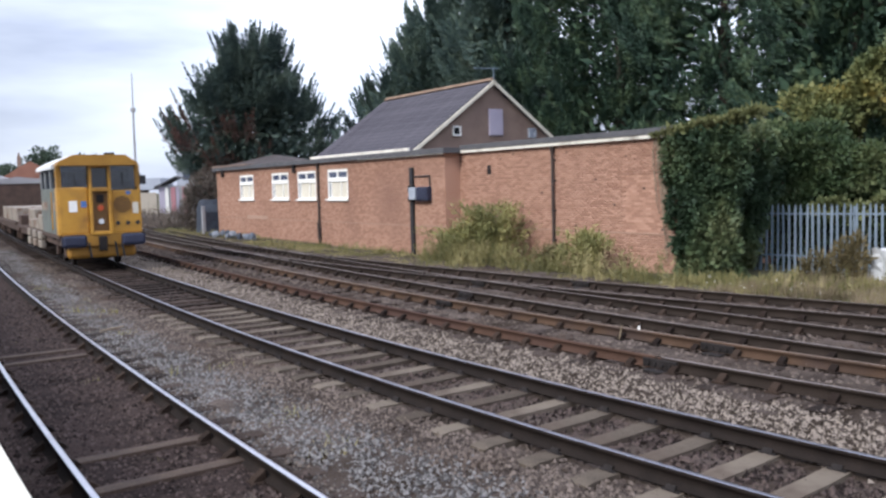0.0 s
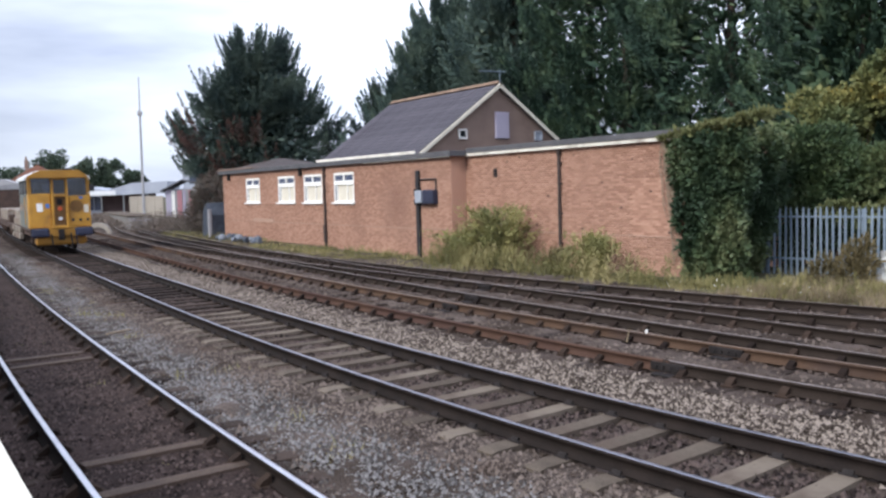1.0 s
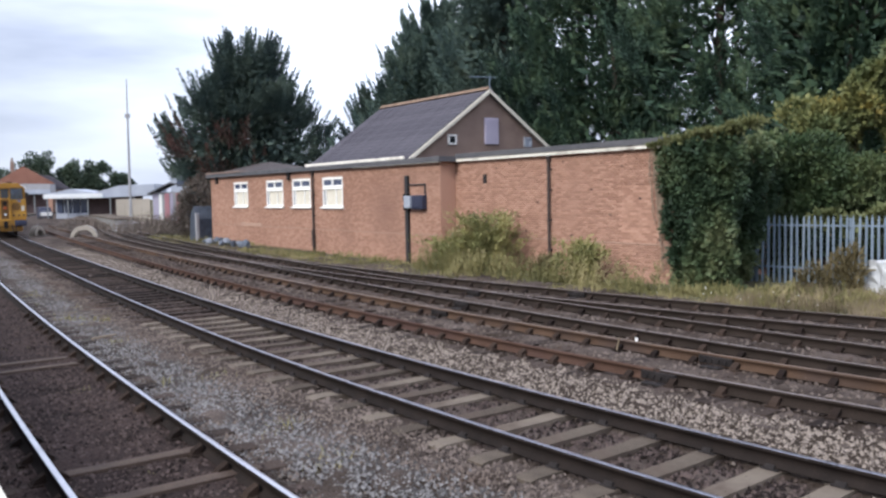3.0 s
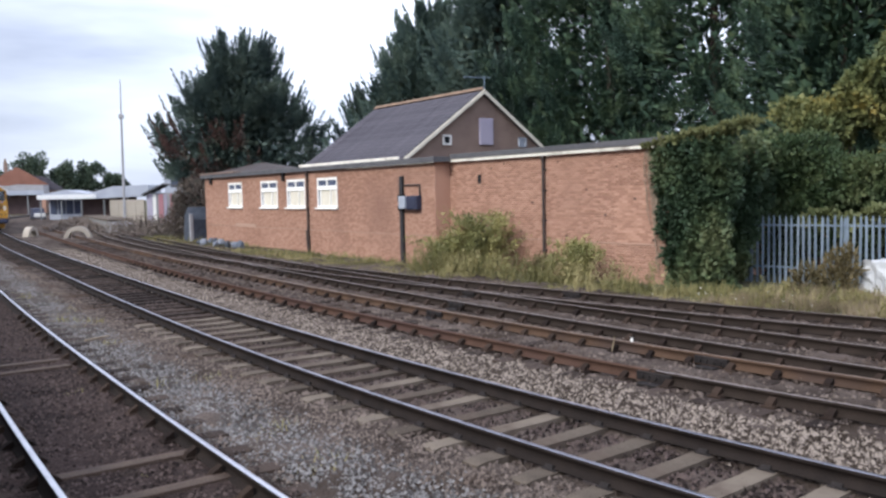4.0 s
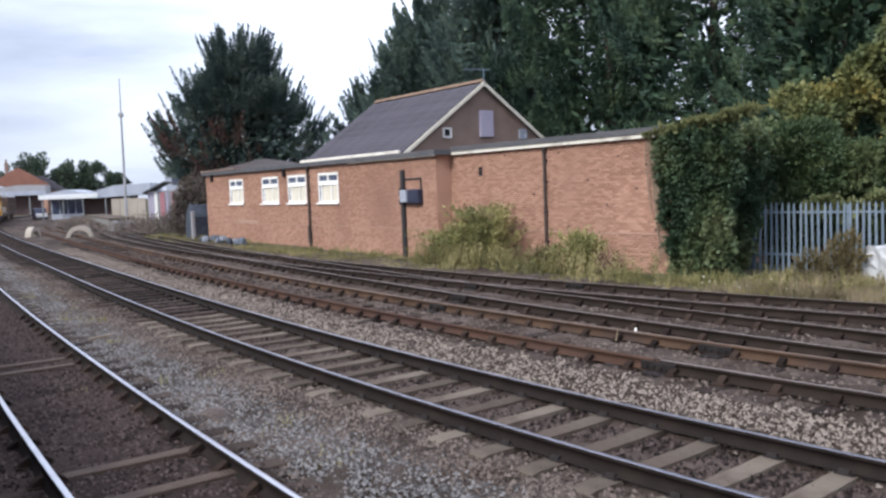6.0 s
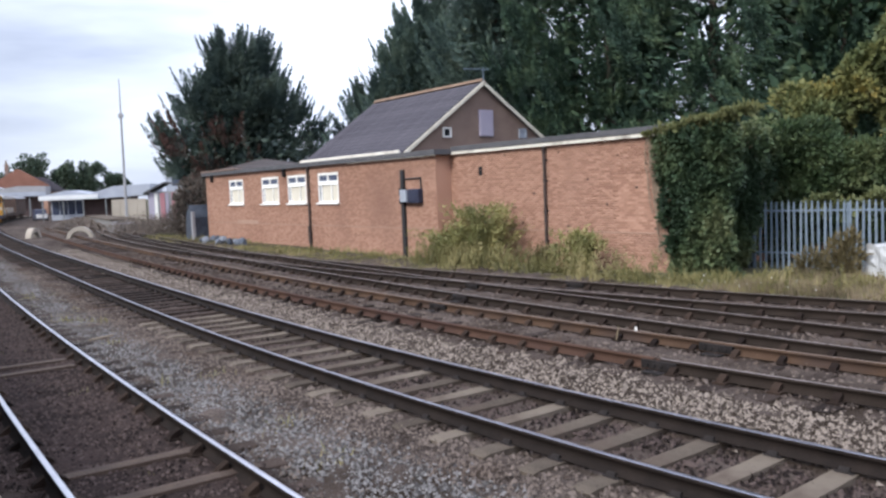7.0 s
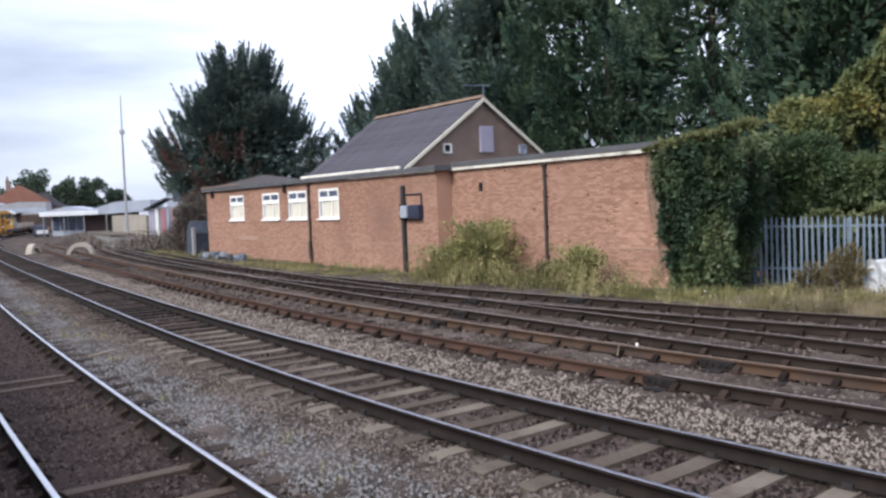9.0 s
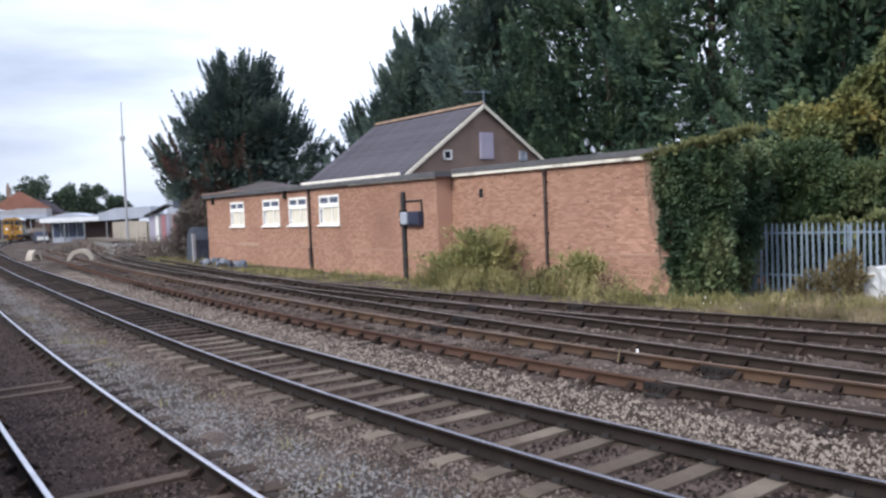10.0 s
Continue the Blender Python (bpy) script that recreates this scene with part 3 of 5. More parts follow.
def brick_wall(name, x0, x1, y, holes, label, pieces=None, turn=None, recess=0.007):
    """A mortar slab with brick stretchers on its face. holes: openings as x0, x1, z0, z1. pieces: stretch whose bricks are separate parts."""
    wall = empty(name, YARD if turn is None else YARD @ turn)
    tagged(wall, label, "wall", kind="structure")
    bm = bmesh.new()
    xs = sorted({x0, x1, *(v for hole in holes for v in hole[:2])})
    for a, b in zip(xs[:-1], xs[1:]):
        zs = [BASE]
        for hx0, hx1, hz0, hz1 in holes:
            if hx0 <= a and b <= hx1:
                zs += [hz0, hz1]
        zs.append(TOP)
        for z0, z1 in zip(zs[::2], zs[1::2]):
            box(bm, a, b, y + recess, y + 0.30, z0, z1)
    part("mortar", bm, "mortar", wall)
    r = random.Random(round(x0 * 10))
    pm = bpy.data.meshes.new("brick")
    bb = bmesh.new()
    box(bb, 0, BRICK_L, 0, 0.05, 0, BRICK_H, 0.0)
    bb.to_mesh(pm)
    bb.free()
    pm.materials.append(M["brick_piece"])
    verts, faces, made, row = [], [], 0, 0
    quad = np.array([(0, 1, 5, 4), (1, 3, 7, 5), (3, 2, 6, 7), (2, 0, 4, 6), (4, 5, 7, 6)])
    z = BASE
    while z + BRICK_H < TOP + 0.03:
        x = x0 - (BRICK_L + JOINT) / 2 * (row % 2)
        while x < x1:
            a, b = max(x, x0), min(x + BRICK_L, x1)
            for hx0, hx1, hz0, hz1 in holes:
                if hz0 - BRICK_H < z < hz1 and b > hx0 and a < hx1:
                    if a < hx0:
                        b = min(b, hx0)
                    elif b > hx1:
                        a = max(a, hx1)
                    else:
                        b = a
            if b - a > 0.04:
                lift = r.uniform(-0.003, 0.004)
                if pieces and pieces[0] <= a and b <= pieces[1] and pieces[2] <= z <= pieces[3] and made < 300 and b - a > BRICK_L - 0.001:
                    o = new("brick", pm)
                    o.parent = wall
                    o.matrix_basis = Matrix.Translation((a, y - lift, z))
                    made += 1
                else:
                    k = len(verts)
                    for yy in (y + 0.05, y - lift):
                        for zz in (z, z + BRICK_H):
                            verts += [(a, yy, zz), (b, yy, zz)]
                    faces.append(quad + k)
            x += BRICK_L + JOINT
        z += BRICK_H + JOINT
        row += 1
    f = np.concatenate(faces)
    f = f.reshape(-1, 4)
    tagged(raw("brickwork", np.array(verts), f, "brick", wall), kind="stuff")
    return wall


WINDOWS = ((-26.57, -24.5), (-21.9, -19.75), (-18.63, -16.55), (-15.26, -13.25))
WZ0, WZ1 = 1.95, 3.34
brick_wall("wall_left_block", -30.4, -5.45, -0.72, [(a, b, WZ0, WZ1) for a, b in WINDOWS], "long orange-red brick wall with four white windows")
brick_wall("wall_right_block", -5.45, 5.7, 0.0, [(-3.66, -3.48, 2.85, 3.16)], "orange-red brick wall running into ivy", (3.0, 4.7, 0.9, 2.6))
# the return of the step, and the blind end and back walls
tagged(boxed("wall_step_return", (-5.70, -5.432, -0.70, 0.012, BASE, TOP), "brick", None, "", 0.0, YARD), "short brick return where the wall steps back", "wall", kind="structure")
for nm, dims in (("wall_far_end", (-30.4, -30.1, -0.4, 9.0, BASE, TOP)), ("wall_back", (-30.4, 5.2, 8.7, 9.0, BASE, TOP)), ("wall_near_end", (4.9, 5.2, 0.3, 8.7, BASE, TOP))):
    tagged(boxed(nm, dims, "brick", None, "", 0.0, YARD), "plain orange-red brick wall of the flat-roofed block", "wall", kind="structure")

# flat roof with felt edge; cream fascia over the right part
roof = tagged(empty("roof_flat", YARD), "flat felt roof with dark overhanging edge", "roof", kind="structure")
boxed("deck", (-30.6, -5.2, -0.85, 9.1, 3.74, 3.86), "felt", roof, "", 0.01)
boxed("deck", (-5.2, 5.3, -0.12, 9.1, 3.80, 3.93), "felt", roof, "", 0.01)
boxed("felt_edge", (-30.65, -5.25, -0.93, -0.85, 3.69, 3.90), "felt", roof, "dark felt-covered fascia", 0.01)
boxed("felt_edge", (-5.25, -5.17, -0.93, -0.10, 3.69, 3.90), "felt", roof, "dark felt-covered fascia", 0.01)
boxed("felt_edge", (-5.15, 5.2, -0.20, -0.12, 3.80, 3.98), "felt", roof, "dark felt edge", 0.01)
boxed("fascia_board", (-5.15, 5.1, -0.16, -0.08, 3.685, 3.80), "fascia", roof, "weathered cream fascia board", 0.006)
boxed("fascia_board", (-12.0, -5.25, -0.90, -0.86, 3.665, 3.692), "fascia", roof, "weathered cream fascia board", 0.004)
for i in range(9):
    boxed("coping_tile", (-30.6 + i * 0.62, -30.02 + i * 0.62, -0.98, -0.30, 3.90, 3.99), "brown_brick", roof, "brown clay coping", 0.02)
bm = bmesh.new()
low_ring = [bm.verts.new(p) for p in ((-30.5, -0.75, 3.90), (-24.6, -0.75, 3.90), (-24.6, 5.0, 3.90), (-30.5, 5.0, 3.90))]
crown_line = [bm.verts.new(p) for p in ((-28.4, 2.0, 4.6), (-27.4, 2.0, 4.6))]
for corner in ((low_ring[0], low_ring[1], crown_line[1], crown_line[0]), (low_ring[1], low_ring[2], crown_line[1]), (low_ring[2], low_ring[3], crown_line[0], crown_line[1]), (low_ring[3], low_ring[0], crown_line[0])):
    bm.faces.new(corner)
part("hipped_roof", bm, "pipe", roof, "low brown tiled hipped roof")
# projecting plinth courses
for x0, x1, y in ((-30.4, -5.45, -0.72), (-5.42, 5.6, 0.0)):
    tagged(boxed("trim_plinth", (x0, x1, y - 0.02, y + 0.05, 0.86, 0.90), "mortar", None, "", 0.004, YARD), "pale mortar line of the wall's plinth course", "plinth", kind="structure")
tagged(boxed("trim_patch", (-25.6, -22.6, -0.745, -0.70, 0.84, 1.05), "mortar", None, "", 0.01, YARD), "pale stone slab set low in the brick wall", "stone slab", kind="structure")


def casement(x0, x1):
    """White three-light window with toplights and pale blinds behind."""
    w = tagged(empty("window_casement", YARD @ Matrix.Translation(((x0 + x1) / 2, -0.72, 0))), "white-framed window with small toplights and cream blinds", "window", "windows in the long wall", "structure")
    half = (x1 - x0) / 2
    zt = WZ1 - 0.50
    bm = bmesh.new()
    for a, b, c, d in ((-half, half, WZ0, WZ0 + 0.08), (-half, half, WZ1 - 0.11, WZ1), (-half, -half + 0.10, WZ0, WZ1), (half - 0.10, half, WZ0, WZ1)):
        box(bm, a, b, 0.0, 0.09, c, d, 0.006)
    part("window_frame", bm, "white", w)
    boxed("transom", (-half + 0.10, half - 0.10, -0.012, 0.08, zt - 0.07, zt + 0.13), "white", w, "", 0.005)
    boxed("mullion", (-0.06, 0.06, -0.008, 0.08, zt + 0.13, WZ1 - 0.11), "white", w, "", 0.005)
    for sx in (-1, 1):
        a, b = sorted((sx * 0.06, sx * (half - 0.10)))
        boxed("toplight", (a, b, 0.045, 0.055, zt + 0.13, WZ1 - 0.11), "glass_blue", w, "", 0.0)
    # dark first strip stands in for the reveal's shadow; the others show drawn blinds
    boxed("pane", (-half + 0.10, -half + 0.28, 0.045, 0.055, WZ0 + 0.08, zt - 0.07), "glass_blue", w, "", 0.0)
    for a, b in ((-half + 0.28, -half + 0.36), (half * 0.30, half * 0.30 + 0.06)):
        boxed("mullion", (a, b, -0.006, 0.08, WZ0 + 0.08, zt - 0.07), "white", w, "", 0.005)
    for a, b in ((-half + 0.36, half * 0.30), (half * 0.30 + 0.06, half - 0.10)):
        boxed("blind", (a, b, 0.06, 0.075, WZ0 + 0.08, zt - 0.07), "cream", w, "drawn cream blind", 0.0)
    boxed("window_sill", (-half - 0.08, half + 0.08, -0.12, 0.06, WZ0 - 0.07, WZ0), "white", w, "", 0.01)


for a, b in WINDOWS:
    casement(a, b)

# air brick, rust bleeds and drain pipes
v = tagged(empty("air_vent", YARD @ Matrix.Translation((-3.57, 0.0, 3.0))), "small black louvred vent in brick wall", "vent")
boxed("frame", (-0.10, 0.10, -0.02, 0.04, -0.16, 0.16), "iron", v, "", 0.005)
for i in range(5):
    boxed("slat", (-0.08, 0.08, -0.035, -0.015, -0.13 + i * 0.058, -0.10 + i * 0.058), "black", v, "", 0.0)


def downpipe(x, y, top, radius, label, foot=BASE):
    d = tagged(empty("drain_pipe", YARD @ Matrix.Translation((x, y, 0))), label, "drain pipe", "drain pipes")
    part("pipe", rod(bmesh.new(), (0, -0.09, foot), (0, -0.09, top - 0.25), radius, n=12), "pipe", d, smooth=False)
    part("hopper", rod(bmesh.new(), (0, -0.09, top - 0.28), (0, -0.09, top - 0.06), radius * 1.1, radius * 2.1, 10), "pipe", d)
    for z in (0.5, 1.5, 2.5, 3.2):
        boxed("bracket", (-radius * 1.7, radius * 1.7, -0.10, 0.0, z, z + 0.06), "pipe", d, "", 0.004)
    if foot < 0:
        part("shoe", rod(bmesh.new(), (0, -0.09, 0.0), (0, -0.14, 0.85), radius * 1.8, radius * 1.5, 10), "pipe", d, "wide iron foot of the pipe")
    return d


downpipe(-16.15, -0.72, 3.72, 0.05, "black iron drain pipe on brick wall")
downpipe(0.0, 0.0, 3.72, 0.048, "black iron drain pipe with hopper on brick wall", 0.42)

meter = tagged(empty("meter_cabinet", YARD @ Matrix.Translation((-7.7, -0.72, 0))), "grey and black electric boxes on a black cable duct", "electric box")
boxed("duct", (-0.11, 0.11, -0.13, 0.0, BASE, 3.22), "black", meter, "thick black cable duct", 0.02)
boxed("grey_box", (0.16, 0.62, -0.34, 0.0, 1.93, 2.42), "box_grey", meter, "pale grey metal box", 0.02)
boxed("black_box", (0.60, 1.36, -0.26, 0.0, 1.88, 2.44), "navy", meter, "blue-black switch box", 0.03)
boxed("lid", (0.70, 1.26, -0.285, -0.26, 1.95, 2.37), "navy", meter, "", 0.01)
boxed("collar", (-0.16, 0.17, -0.18, 0.0, 2.20, 2.50), "iron", meter, "", 0.02)
boxed("collar", (-0.16, 0.17, -0.18, 0.0, 1.84, 2.05), "iron", meter, "", 0.02)
part("conduit", rod(bmesh.new(), (0.10, -0.06, 2.86), (1.30, -0.06, 2.86), 0.03), "black", meter)
part("conduit", rod(bmesh.new(), (1.30, -0.06, 2.86), (1.30, -0.06, 2.44), 0.03), "black", meter)
for x in (-29.2, -18.9):
    tagged(boxed("vent_pipe", (x - 0.12, x + 0.12, -0.86, -0.72, 3.3, 3.7), "iron", None, "", 0.02, YARD), "short dark vent pipe under the eaves", "vent pipe", "vents under the eaves")

# ---- the gabled house behind ----
house = tagged(empty("house", YARD @ Matrix.Translation((-9.4, 0.45, 0))), "brown brick house with grey tiled roof and white bargeboards", "house")
HW, EAVE, RIDGE, HL = 8.75, 4.08, 7.18, 9.5
bm = bmesh.new()
outline = [(0.25, BASE), (HW - 0.25, BASE), (HW - 0.25, EAVE), (HW / 2, RIDGE - 0.18), (0.25, EAVE)]
prism(bm, outline, 0, 0.3)
bmesh.ops.transform(bm, matrix=Matrix(((0, -1, 0, -0.15), (1, 0, 0, 0), (0, 0, 1, 0), (0, 0, 0, 1))), verts=bm.verts)
part("gable_wall", bm, "brown_brick", house)
bm = bmesh.new()
prism(bm, outline, 0, 0.3)
bmesh.ops.transform(bm, matrix=Matrix(((0, -1, 0, -HL + 0.5), (1, 0, 0, 0), (0, 0, 1, 0), (0, 0, 0, 1))), verts=bm.verts)
part("gable_wall", bm, "brown_brick", house)
for yy in (0.25, HW - 0.55):
    boxed("side_wall", (-HL + 0.5, -0.45, yy, yy + 0.3, BASE, EAVE), "brown_brick", house, "", 0.0)
slope = math.atan2(RIDGE - EAVE, HW / 2)
run = math.hypot(RIDGE - EAVE, HW / 2)
for front in (True, False):
    lay = Matrix.Translation((0, 0 if front else HW, EAVE)) @ Matrix.Rotation(0 if front else math.pi, 4, "Z") @ Matrix.Rotation(slope, 4, "X")
    # sarking under the tiles, then one lapped course after another
    bm = bmesh.new()
    xa, xb = (-HL, 0.0) if front else (0.0, HL)
    box(bm, xa, xb, -0.25, run, -0.10, -0.03)
    face = part("roof_slope", bm, "slate", house, m=lay)
    tile = bpy.data.meshes.new("tile_course")
    tb = bmesh.new()
    n = 32
    for i in range(n):
        w = HL / n
        box(tb, xa + i * w + 0.004, xa + (i + 1) * w - 0.004, 0, 0.36, 0.0, 0.018, 0.0, Matrix.Rotation(radians(-2.6), 4, "X") @ Matrix.Translation((0, 0, 0.004 * ((i * 7) % 3))))
    tb.to_mesh(tile)
    tb.free()
    tile.materials.append(M["slate"])
    for i in range(int(run / 0.30) + 1):
        o = new("tile_course", tile)
        o.parent = face
        o.matrix_basis = Matrix.Translation((0, -0.27 + i * 0.30, 0.0))
for i in range(22):
    w = HL / 22
    part("ridge_tile", prism(bmesh.new(), [(-0.16, -0.05), (0, 0.09), (0.16, -0.05), (0.10, -0.08), (-0.10, -0.08)], 0, w - 0.012), "ridge", house, m=Matrix.Translation((-i * w, HW / 2, RIDGE + 0.02)) @ Matrix.Rotation(radians(90), 4, "Z"))
boxed("gutter_board", (-HL, 0.0, -0.30, -0.22, EAVE - 0.11, EAVE + 0.02), "fascia", house, "white eaves board", 0.01)
for sgn in (1, -1):
    lay = Matrix.Translation((0.06, HW / 2, RIDGE)) @ (Matrix.Identity(4) if sgn > 0 else Matrix.Rotation(math.pi, 4, "Z"))
    bm = bmesh.new()
    L = run + 0.28
    box(bm, -0.04, 0.04, -L, 0.0, -0.17, -0.02, 0.008)
    part("bargeboard", bm, "cream", house, "white painted bargeboard", m=lay @ Matrix.Rotation(slope, 4, "X"))
boxed("louvre_door", (-0.17, -0.06, 4.18, 4.95, 4.68, 5.88), "lilac", house, "pale grey louvred loft door", 0.01)
for i in range(9):
    boxed("louvre", (-0.07, -0.04, 4.24, 4.89, 4.74 + i * 0.125, 4.82 + i * 0.125), "lilac", house, "", 0.0)
for y0, y1, z0, z1, mt in ((2.12, 2.58, 4.64, 5.08, "glass"), (6.5, 6.95, 4.6, 5.05, "box_grey")):
    wn = empty("gable_window", None, house)
    bm = bmesh.new()
    for a, b, c, d in ((y0, y1, z0, z0 + 0.07), (y0, y1, z1 - 0.07, z1), (y0, y0 + 0.07, z0, z1), (y1 - 0.07, y1, z0, z1)):
        box(bm, -0.17, -0.06, a, b, c, d, 0.004)
    part("frame", bm, "white" if mt == "glass" else "box_grey", wn)
    boxed("pane", (-0.15, -0.12, y0 + 0.07, y1 - 0.07, z0 + 0.07, z1 - 0.07), mt, wn, "", 0.0)

aerial = tagged(empty("roof_aerial", YARD @ Matrix.Translation((-9.35, 4.83, 7.18))), "thin metal television aerial on the roof ridge", "aerial")
part("mast", rod(bmesh.new(), (0, 0, -0.2), (0, 0, 0.58), 0.025), "galv", aerial)
part("boom", rod(bmesh.new(), (0.0, 0.30, 0.50), (-0.2, -1.0, 0.50), 0.022), "galv", aerial)
for i in range(9):
    c = Vector((0.0, 0.26, 0.50)).lerp(Vector((-0.19, -0.95, 0.50)), i / 8)
    part("element", rod(bmesh.new(), c + Vector((0.16, -0.02, 0)), c - Vector((0.16, -0.02, 0)), 0.010, n=6), "galv", aerial)

# ---- palisade fence ----
FENCE = Matrix.Translation((8.95, 25.0, 0)) @ Matrix.Rotation(math.atan2(22.6 - 25.0, 11.55 - 8.95), 4, "Z")
fence = tagged(empty("palisade_fence", FENCE), "galvanised steel palisade fence with pointed pales", "fence")
pale = bpy.data.meshes.new("pale")
bm = bmesh.new()
W2 = 0.028
prism(bm, [(-W2, -0.3), (W2, -0.3), (W2, 1.56), (0.022, 1.62), (0.0, 1.70), (-0.022, 1.62), (-W2, 1.56)], -0.012, 0.004)
box(bm, -W2 - 0.004, -W2 + 0.006, -0.012, 0.012, -0.3, 1.52)
box(bm, W2 - 0.006, W2 + 0.004, -0.012, 0.012, -0.3, 1.52)
bmesh.ops.recalc_face_normals(bm, faces=bm.faces)
bm.to_mesh(pale)
bm.free()
pale.materials.append(M["galv"])
rr = random.Random(5)
for i in range(0, 44):
    o = new("pale", pale)
    o.parent = fence
    o.matrix_basis = Matrix.Translation((i * 0.165, 0, rr.uniform(-0.015, 0.015))) @ Matrix.Rotation(rr.uniform(-0.012, 0.012), 4, "Y")
for z in (0.18, 1.38):
    boxed("rail", (-0.1, 7.4, 0.014, 0.055, z, z + 0.05), "galv", fence, "", 0.004)
for x in (0.08, 2.72, 5.36):
    boxed("post", (x - 0.03, x + 0.03, 0.056, 0.10, -0.4, 1.62), "galv", fence, "", 0.006)

# dark gaps and spalled bricks in the right-hand wall
gaps = random.Random(31)
host = bpy.data.objects["wall_right_block"]
for x, z in ((-2.9, 3.35), (-2.2, 3.48), (0.6, 3.42), (-2.4, 1.05), (-1.3, 1.10), (0.95, 1.02), (4.6, 0.98), (4.75, 0.45), (3.2, 3.2), (-0.7, 2.1), (1.9, 2.5), (2.7, 1.7), (4.3, 2.9), (3.9, 2.2), (-4.6, 1.6), (1.2, 0.55)):
    w = gaps.uniform(0.05, 0.11)
    boxed("spalled_brick", (x, x + w, -0.010, 0.01, z, z + gaps.uniform(0.05, 0.08)), "rust_dark", host, "", 0.004)

# ---- trees, hedges and weeds ----


def conifer(name, x, y, height, radius, seed, branches, label, tone="conifer", dead=False, low=0.06, blunt=0.6, z=-0.34, lean=0.0, inner=5000):
    """A big cypress: tapered trunk, limbs, and a crown of upswept feathery branch ends round a dim heart, with gaps."""
    r = np.random.default_rng(seed)
    t = tagged(empty(name, pose(x, y, z)), label, "conifer tree", "conifers behind the building" if name == "cypress" else "")
    bm = bmesh.new()
    rod(bm, (0, 0, 0), (lean * 0.5, 0, height * 0.55), height * 0.022, height * 0.012, 9)
    rod(bm, (lean * 0.5, 0, height * 0.55), (lean, 0, height * 0.93), height * 0.012, 0.03, 7)

    def reach(f):
        # crown radius at a fraction of the height
        if blunt < 0:
            return radius * np.clip((1 - f) / 0.62, 0, 1) ** 0.62 * np.clip(0.56 + f * 1.1, 0, 1)
        return radius * np.clip((1 - f) ** blunt, 0, 1) * np.clip(0.55 + f * 2.4, 0, 1)

    part("trunk", bm, "trunk", t)
    limbs = 18
    for i in range(limbs):
        f = low + (0.9 - low) * i / limbs
        a = i * 2.4
        ln = reach(np.array([f]))[0] * 0.8
        part("limb", rod(bmesh.new(), (0, 0, f * height), (math.cos(a) * ln, math.sin(a) * ln, f * height + ln * 0.45), 0.07 * (1.1 - f), 0.015, 5), "trunk", t)
    # branch ends: each a plume that leaves the heart, sags, then sweeps up to a point
    # they grow in bunches of about seven, with dark hollows between the bunches
    bunch = r.integers(0, branches // 7, branches)
    f = np.clip((low + (0.98 - low) * r.random(branches // 7) ** 1.05)[bunch] + r.normal(0, 0.016, branches), low, 0.985)
    a = r.uniform(0, 2 * np.pi, branches // 7)[bunch] + r.normal(0, 0.11, branches)
    uneven = 1 + 0.10 * np.sin(a * 3 + f * 11 + seed) + 0.07 * np.sin(a * 7 - f * 23)
    rad = reach(f) * uneven * (1 - np.abs(r.normal(0, 0.13, branches // 7)))[bunch]
    long = r.uniform(1.3, 2.6, branches) * (1.1 - 0.45 * f) * np.clip(0.5 + 2.0 * f, 0, 1)
    outward = np.stack([np.cos(a), np.sin(a)], 1)
    k = 120
    u = np.sqrt(r.random((branches, k)))
    run_out = (u * 0.85)[:, :, None] * long[:, None, None] * outward[:, None, :] * (1 - 0.45 * f)[:, None, None]
    rise = (-0.18 * np.sin(u * np.pi) + (0.25 + 0.55 * f)[:, None] * u ** 2 + 0.30 * f[:, None] * u) * long[:, None]
    pts = np.empty((branches, k, 3))
    back = np.maximum(rad - 0.55 * long * (1 - 0.45 * f), 0.05)
    pts[:, :, :2] = outward[:, None, :] * back[:, None, None] + run_out
    pts[:, :, 0] += (lean * f)[:, None]
    pts[:, :, 2] = (f * height)[:, None] + rise
    # one in three is a leader: longer, thinner and steeper, so the outline is spiked
    lead = r.random(branches) < 0.36
    pts[lead, :, :2] += run_out[lead] * (0.6 * np.clip(0.2 + f[lead] * 1.8, 0, 1))[:, None, None]
    pts[lead, :, 2] += (u[lead] ** 2) * (long[lead] * 0.18)[:, None]
    fat = np.where(lead, 0.125, 0.17)[:, None] * long[:, None] * (1.06 - u ** np.where(lead, 0.8, 1.5)[:, None])
    off = r.normal(0, 1, (branches, k, 3)) * fat[:, :, None]
    off[:, :, 2] *= 0.55
    pts += off
    aim = np.empty((branches, k, 3))
    aim[:, :, :2] = outward[:, None, :] * 0.75
    aim[:, :, 2] = 0.15 + (0.5 + 0.6 * f)[:, None] * u
    aim += off * 0.5
    if dead:
        # the branches that browned lie together on one side, low down
        brown = (np.abs((a - math.radians(256) + np.pi) % (2 * np.pi) - np.pi) < 0.62 + 0.2 * np.sin(f * 40)) & (f < 0.56) & (r.random(branches) < 0.75)
        raw("dead_foliage", *leaves(pts[brown].reshape(-1, 3), aim[brown].reshape(-1, 3), 0.17, 0.05, r, 0.45), "dead", t, "red-brown dead foliage")
        pts, aim = pts[~brown], aim[~brown]
    raw("crown", *leaves(pts.reshape(-1, 3), aim.reshape(-1, 3), 0.23, 0.062, r, 0.36), tone, t)
    # shaded heart of the crown: old inner twigs
    f = low + (0.92 - low) * r.random(inner)
    a = r.uniform(0, 2 * np.pi, inner)
    q = reach(f) * r.uniform(0.1, 0.74, inner)
    where = np.stack([np.cos(a) * q + lean * f, np.sin(a) * q, f * height], 1)
